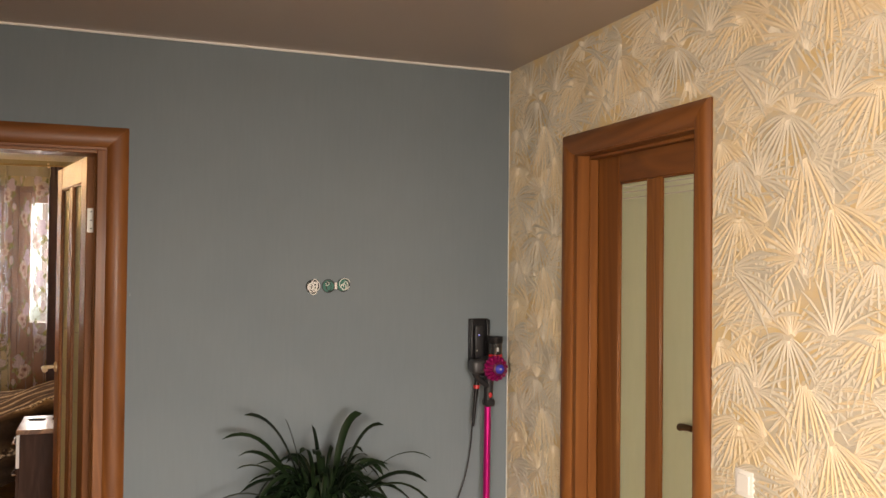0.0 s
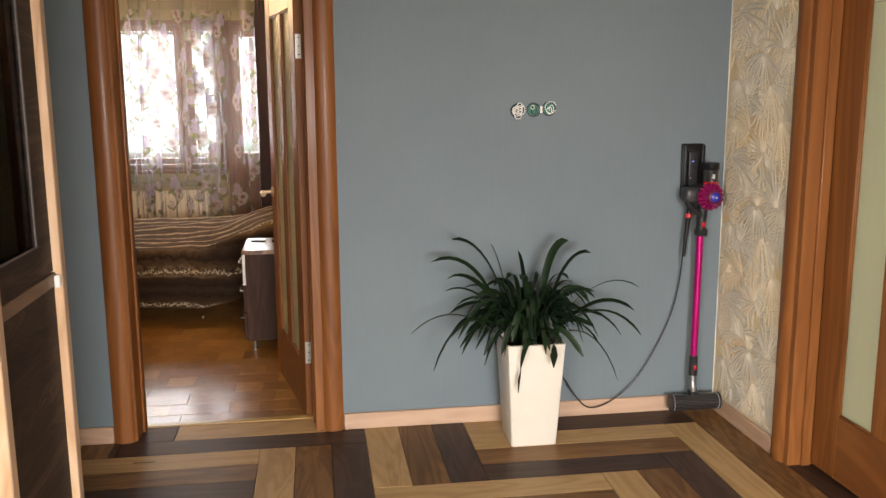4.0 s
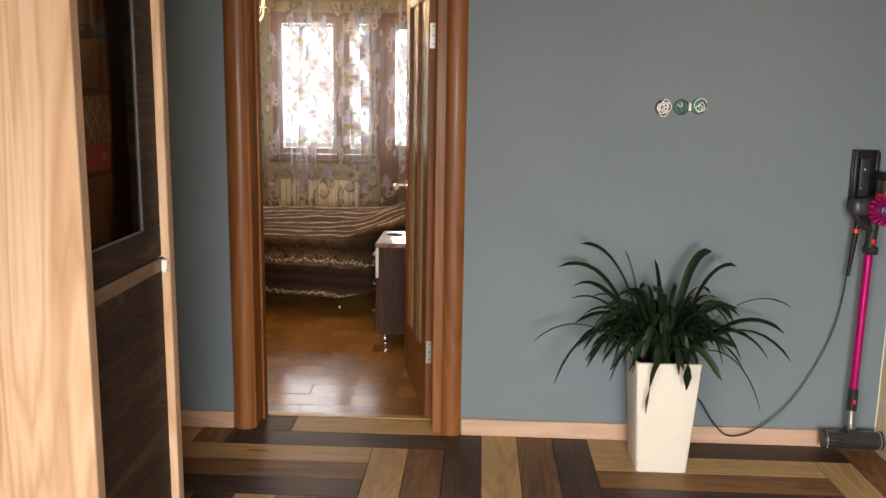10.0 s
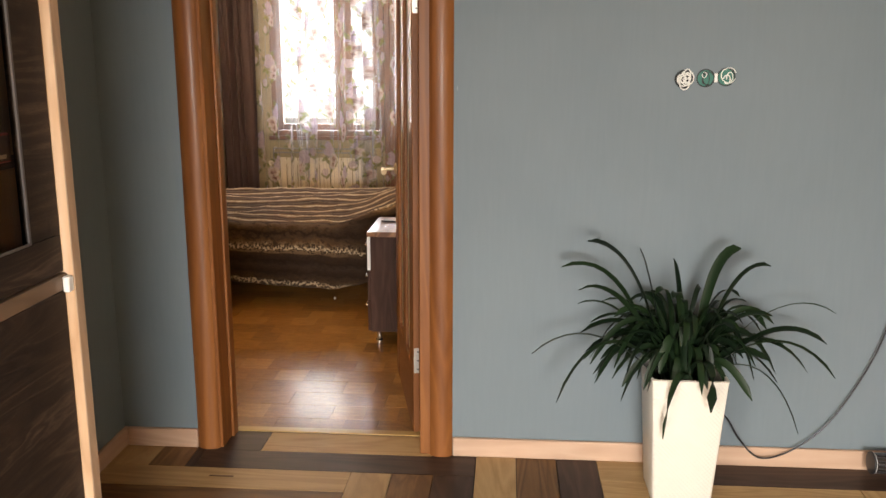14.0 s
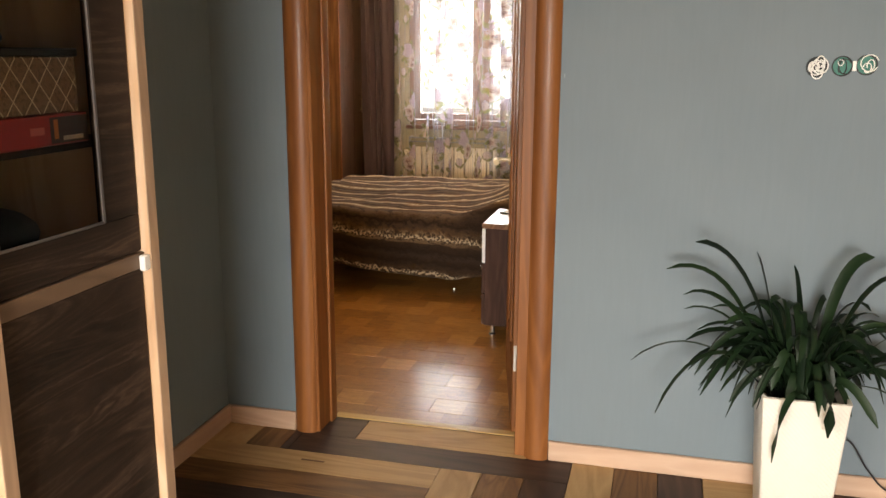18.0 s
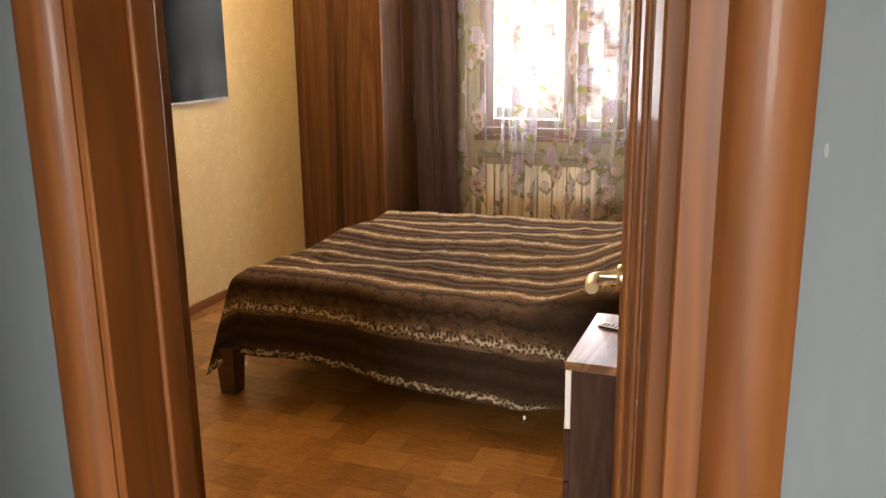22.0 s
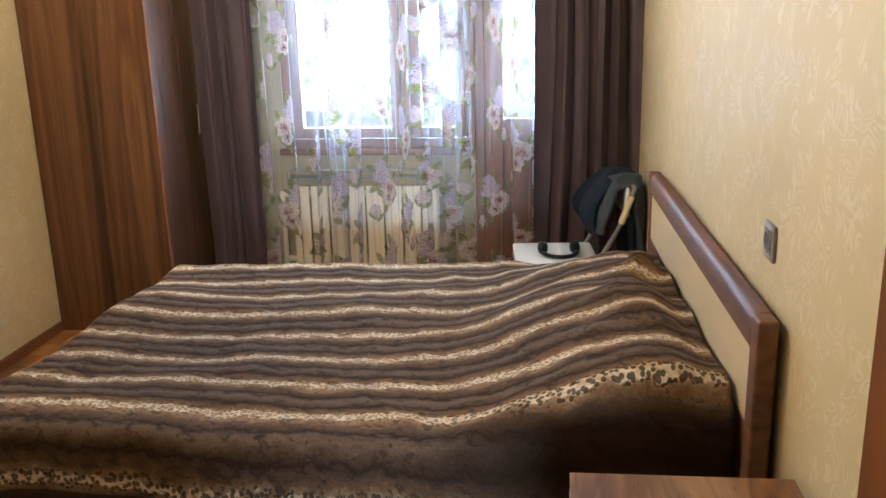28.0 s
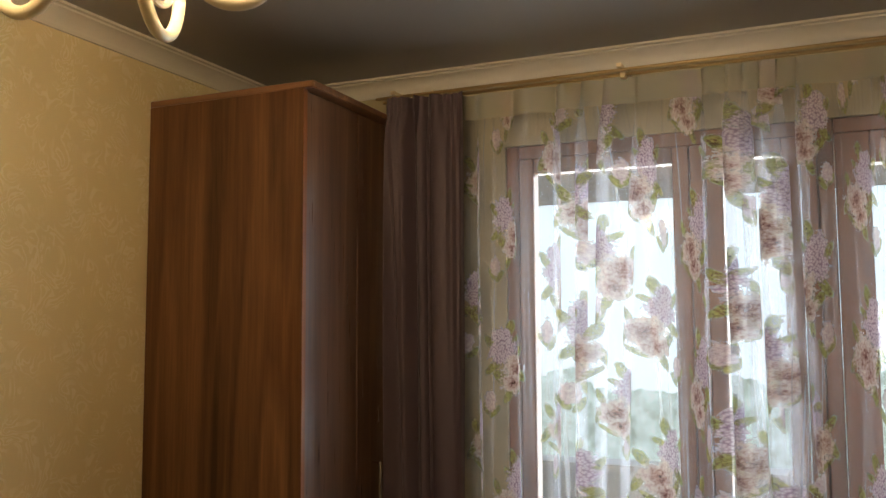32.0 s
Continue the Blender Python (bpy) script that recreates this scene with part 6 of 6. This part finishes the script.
    opac = n.math("ADD", n.math("ADD", 0.035, thread), n.math("ADD", n.math("MULTIPLY", mask, 0.68), n.math("MULTIPLY", hem, 0.25)))
    opac = n.math("MINIMUM", n.math("ADD", opac, n.math("MAXIMUM", dense, 0.0)), 0.93)
    dif = n.node("BsdfDiffuse", Color=colr)
    trl = n.node("BsdfTranslucent", Color=colr)
    cloth = n.node("MixShader", i0=n.math("SUBTRACT", 0.40, n.math("MULTIPLY", mask, 0.20)), i1=dif, i2=trl)
    clear = n.node("BsdfTransparent", Color=(0.98, 0.98, 1.0))
    out = n.node("MixShader", i0=opac, i1=clear, i2=cloth)
    n.t.links.new(out, n.t.nodes["Material Output"].inputs[0])
    return n.m


SH0, SH1 = -1.955, -0.42


def sheer_at(a, b):
    z = 0.012 + 2.366 * b
    loose = 1 - 0.6 * smoothstep(0.9, 1.0, b)
    ph = 2 * math.pi * (15 * a + 2.3 * noise.noise((a * 4.0, b * 0.35, 4.4)))
    amp = 0.036 * loose * (0.75 + 0.9 * noise.noise((a * 6.0, b * 0.5, 9.1)))
    return SH0 + (SH1 - SH0) * a + (0.024 + 0.026 * noise.noise((a * 5.0, b * 0.3, 2.2))) * math.sin(ph + 0.8) * loose, 8.547 + amp * math.sin(ph), z


sheer = thing("sheer_curtain", "sheer white curtain printed with lilac blossom and green leaves", "curtain", (0, 0, 0))
part("cloth", sheet(bmesh.new(), sheer_at, 360, 40, lambda a, b: (0.06 + 3.7 * (a + 0.045 * noise.noise((a * 9.0, 3.3, 0))), 2.366 * b)), sheer_cloth(), sheer)
tape = bmesh.new()
sheet(tape, lambda a, b: (sheer_at(a, 0.962 + 0.038 * b)[0], sheer_at(a, 0.962 + 0.038 * b)[1] - 0.002, sheer_at(a, 0.962 + 0.038 * b)[2]), 220, 1)
tn = Nodes("voile_tape", 0.8)
ts = tn.node("MixShader", i0=0.35, i1=tn.node("BsdfTransparent"), i2=tn.node("MixShader", i0=0.5, i1=tn.node("BsdfDiffuse", Color=(0.7, 0.66, 0.5)), i2=tn.node("BsdfTranslucent", Color=(0.7, 0.66, 0.5))))
tn.t.links.new(ts, tn.t.nodes["Material Output"].inputs[0])
part("heading_tape", tape, tn.m, sheer, "cream heading tape")

# ---------------------------------------------------------------- chandelier
LX, LY = -1.55, 6.47
CREAMM = plain("cream_enamel", (0.74, 0.64, 0.42), 0.35, coat=0.3)
chand = thing("chandelier", "cream five-armed chandelier with lit candle bulbs", "chandelier", (LX, LY, 0))
part("canopy", lathe(bmesh.new(), [(0.06, BED_TOP), (0.058, BED_TOP - 0.02), (0.02, BED_TOP - 0.045), (0.006, BED_TOP - 0.05)], (0, 0, 0), 24), CREAMM, chand)
part("stem", lathe(bmesh.new(), [(0.007, 2.500), (0.007, 2.380), (0.018, 2.360), (0.02, 2.320), (0.009, 2.290), (0.012, 2.160), (0.028, 2.130), (0.024, 2.080), (0.012, 2.050)], (0, 0, 0), 20), CREAMM, chand)
part("dish", lathe(bmesh.new(), [(0.012, 2.055), (0.045, 2.050), (0.056, 2.038), (0.05, 2.025), (0.018, 2.018), (0.004, 2.000)], (0, 0, 0), 28), CREAMM, chand)
GLOW = emitter("lit_bulb", (1.0, 0.71, 0.41), 920.0)
for k in range(5):
    a = radians(-36 + 72 * k)
    c, s = math.cos(a), math.sin(a)
    pts = [(0.03, 2.120), (0.055, 2.040), (0.085, 1.985), (0.125, 1.955), (0.165, 1.960), (0.192, 1.995), (0.198, 2.050)]
    arm = part("arm", tube(bmesh.new(), bend([(r * c, r * s, z) for r, z in pts]), 0.009, 10), CREAMM, chand)
    pts2 = [(0.04, 2.090), (0.075, 2.025), (0.11, 1.995), (0.145, 1.995), (0.17, 2.015), (0.18, 2.050)]
    part("scroll", tube(bmesh.new(), bend([(r * c, r * s, z) for r, z in pts2]), 0.005, 8), CREAMM, arm)
    part("drip_pan", lathe(bmesh.new(), [(0.006, 2.048), (0.028, 2.052), (0.03, 2.057), (0.01, 2.060)], (0.198 * c, 0.198 * s, 0), 18), CREAMM, arm)
    cs = part("candle", cyl(bmesh.new(), (0.198 * c, 0.198 * s, 2.058), (0.198 * c, 0.198 * s, 2.135), 0.011, seg=14), CREAMM, chand)
    part("bulb", lathe(bmesh.new(), [(0.006, 2.135), (0.014, 2.150), (0.0165, 2.170), (0.012, 2.195), (0.005, 2.215), (0.001, 2.230)], (0.198 * c, 0.198 * s, 0), 14), GLOW, cs, "lit flame-shaped bulb")

# ================================================================ floors, piece by piece
TONES = {}
for key, d, m, l in (("L", (0.33, 0.195, 0.080), (0.44, 0.28, 0.125), (0.52, 0.35, 0.175)), ("M", (0.085, 0.037, 0.012), (0.17, 0.083, 0.029), (0.26, 0.140, 0.055)), ("D", (0.028, 0.014, 0.009), (0.052, 0.028, 0.019), (0.085, 0.050, 0.034))):
    for axis in "XY":
        TONES[key + axis] = wood("laminate_%s_%s" % (key, axis), d, m, l, axis, 0.5, 1.6, 0.9, 0.12, 0.0, 0.24, 0.3, 0.12, 0.6)
        TONES[key + axis].node_tree.nodes["Principled BSDF"].inputs["Specular IOR Level"].default_value = 0.3
structure("floor_hall_base", bx(HALL_L - 0.1, HALL_R + 0.1, HALL_BACK, PART, -0.1, -0.008), BLACK, "dark base under the laminate joints")
hall_floor = tagged(thing("floor_hall", "laminate floor of pale, brown and dark planks laid in nested angles", "floor"), kind="structure")


def X(i):
    return 0.22 + 0.152 * i


def Y(j):
    return 3.22 + 0.152 * j


def plank(x0, x1, y0, y1, tone):
    axis = "X" if x1 - x0 > y1 - y0 else "Y"
    g = 0.0009
    w, d = (x1 - x0) / 2 - g, (y1 - y0) / 2 - g
    ob = part("plank", bx(-w, w, -d, d, -0.008, 0, 0.0012), TONES[tone + axis], hall_floor)
    ob.location = ((x0 + x1) / 2, (y0 + y1) / 2, 0)


S = 2.30
END = GREY
for x0, x1, y0, y1, tone in (
        (DOOR_L, -0.62, Y(4), 4.0, "D"), (-0.62, DOOR_R, Y(4), 4.0, "L"),
        (HALL_L, -1.01, Y(3), END, "L"), (-1.01, -0.87, Y(3), END, "M"), (-0.87, DOOR_L, Y(3), END, "D"), (DOOR_L, X(0), Y(3), Y(4), "D"), (DOOR_R, X(0), Y(4), END, "D"),
        (HALL_L, X(-3), Y(2), Y(3), "L"), (HALL_L, X(-3), Y(1), Y(2), "M"), (HALL_L, X(-3), Y(0), Y(1), "D"),
        (X(-3), X(-2), S, Y(3), "L"), (X(-2), X(-1), S, Y(3), "M"), (X(-1), X(0), S, Y(3), "D"),
        (X(0), X(1), Y(0), END, "L"), (X(1), X(2), Y(0), END, "M"), (X(2), X(3), Y(0), END, "D"),
        (X(3), 0.95, Y(3), END, "L"), (0.95, X(10), Y(3), END, "D"), (X(10), HALL_R, S, END, "M"),
        (X(3), X(9), Y(2), Y(3), "L"), (X(3), X(9), Y(1), Y(2), "M"), (X(3), X(8), Y(0), Y(1), "D"), (X(8), X(9), S, Y(1), "D"), (X(9), X(10), S, Y(3), "L"),
        (X(0), X(6), Y(-1), Y(0), "L"), (X(0), X(6), Y(-2), Y(-1), "M"), (X(0), X(6), Y(-3), Y(-2), "D"), (X(6), X(7), S, Y(0), "L"), (X(7), X(8), S, Y(0), "M"),
        (X(0), X(6), Y(-4), Y(-3), "L"), (X(0), X(6), Y(-5), Y(-4), "M"), (X(0), X(6), S, Y(-5), "D"),
        (X(-6), X(-5), S, Y(0), "L"), (X(-5), X(-4), S, Y(0), "M"), (X(-4), X(-3), S, Y(0), "D"), (HALL_L, X(-7), S, Y(0), "M"), (X(-7), X(-6), S, Y(0), "D"),
        (HALL_R, HALL_R + 0.14, SIDE_0 + 0.027, SIDE_1 - 0.027, "D")):
    plank(x0, x1, y0, y1, tone)
part("repair_mark", bx(-0.75, -0.66, 3.604, 3.615, -0.001, 0.0006), TONES["MX"], hall_floor, "small brown mark on a pale plank")
k = 0
x = HALL_L
while x < HALL_R - 0.02:
    x1 = min(HALL_R, x + 0.152)
    y = S
    while y > HALL_BACK + 0.01:
        y1 = max(HALL_BACK, y - 1.25 + 0.4 * ((k * 7) % 3))
        plank(x, x1, y1, y, "LMD"[k % 3])
        y = y1
    x, k = x1, k + 1


def parquet_mat():
    n = Nodes("cork_brown_parquet", 0.27)
    v = n.coords()
    r = n.random()
    cell = n.math("FLOOR", n.math("MULTIPLY", n.math("ADD", n.node("SeparateXYZ", 0, Vector=v), 0.215), 6.98))
    tone = n.node("TexWhiteNoise", 0, {"noise_dimensions": "2D"}, Vector=n.node("CombineXYZ", X=cell, Y=n.math("MULTIPLY", r, 97.0)))
    shift = n.node("VectorMath", 0, {"operation": "ADD"}, i0=v, i1=n.node("CombineXYZ", X=n.math("MULTIPLY", tone, 13.0), Y=n.math("MULTIPLY", r, 29.0), Z=cell))
    grain = n.noise(n.node("Mapping", Vector=shift, Scale=(0.5, 1.6, 1)), 26, 4, 0.65)
    cork = n.noise(shift, 95, 3, 0.7)
    f = n.math("ADD", n.math("MULTIPLY", grain, 0.5), n.math("MULTIPLY", cork, 0.42))
    f = n.math("ADD", f, n.math("MULTIPLY", n.math("SUBTRACT", tone, 0.5), 0.24))
    n.set(Base_Color=n.ramp(f, (0.18, (0.115, 0.044, 0.010)), (0.45, (0.33, 0.150, 0.036)), (0.74, (0.57, 0.315, 0.100))), Coat_Weight=0.35, Coat_Roughness=0.13)
    n.set(Roughness=n.math("ADD", 0.22, n.math("MULTIPLY", cork, 0.2)))
    wave = n.noise(shift, 9, 2)
    return n.bump(n.math("ADD", n.math("ADD", cork, grain), n.math("MULTIPLY", wave, 5.0)), 0.22, 0.002).m


PARQUET = parquet_mat()
structure("floor_bedroom_base", bx(BED_L - 0.05, BED_R + 0.05, PART, WINDOW + 0.2, -0.1, -0.008), BLACK, "dark base under the parquet joints")
bed_floor = tagged(thing("floor_bedroom", "varnished brown parquet blocks in brick bond", "floor"), kind="structure")
shared = {}
tilt = random.Random(12)
row, y = 0, 4.005
while y < WINDOW:
    y1 = min(WINDOW, y + 0.145)
    x = -0.20 + (0.215 if row % 2 else 0.0)
    while x < BED_R:
        x += 0.43
    while x > BED_L:
        x0, x1 = max(BED_L, x - 0.43), min(BED_R, x)
        if x1 - x0 > 0.01:
            ya = max(y, PART) if row == 0 else y
            key = (round(x1 - x0, 3), round(y1 - ya, 3))
            if key not in shared:
                w, d = key[0] / 2 - 0.0006, key[1] / 2 - 0.0006
                bm = smooth(bx(-w, w, -d, d, -0.008, 0, 0.0006))
                me = bpy.data.meshes.new("parquet_block")
                bm.to_mesh(me)
                bm.free()
                me.materials.append(PARQUET)
                shared[key] = me
            ob = new("parquet_block", shared[key])
            ob.parent = bed_floor
            ob.location = ((x0 + x1) / 2, (ya + y1) / 2, 0)
            ob.rotation_euler = (tilt.uniform(-0.005, 0.005), tilt.uniform(-0.002, 0.002), 0)
        x -= 0.43
    y, row = y1, row + 1
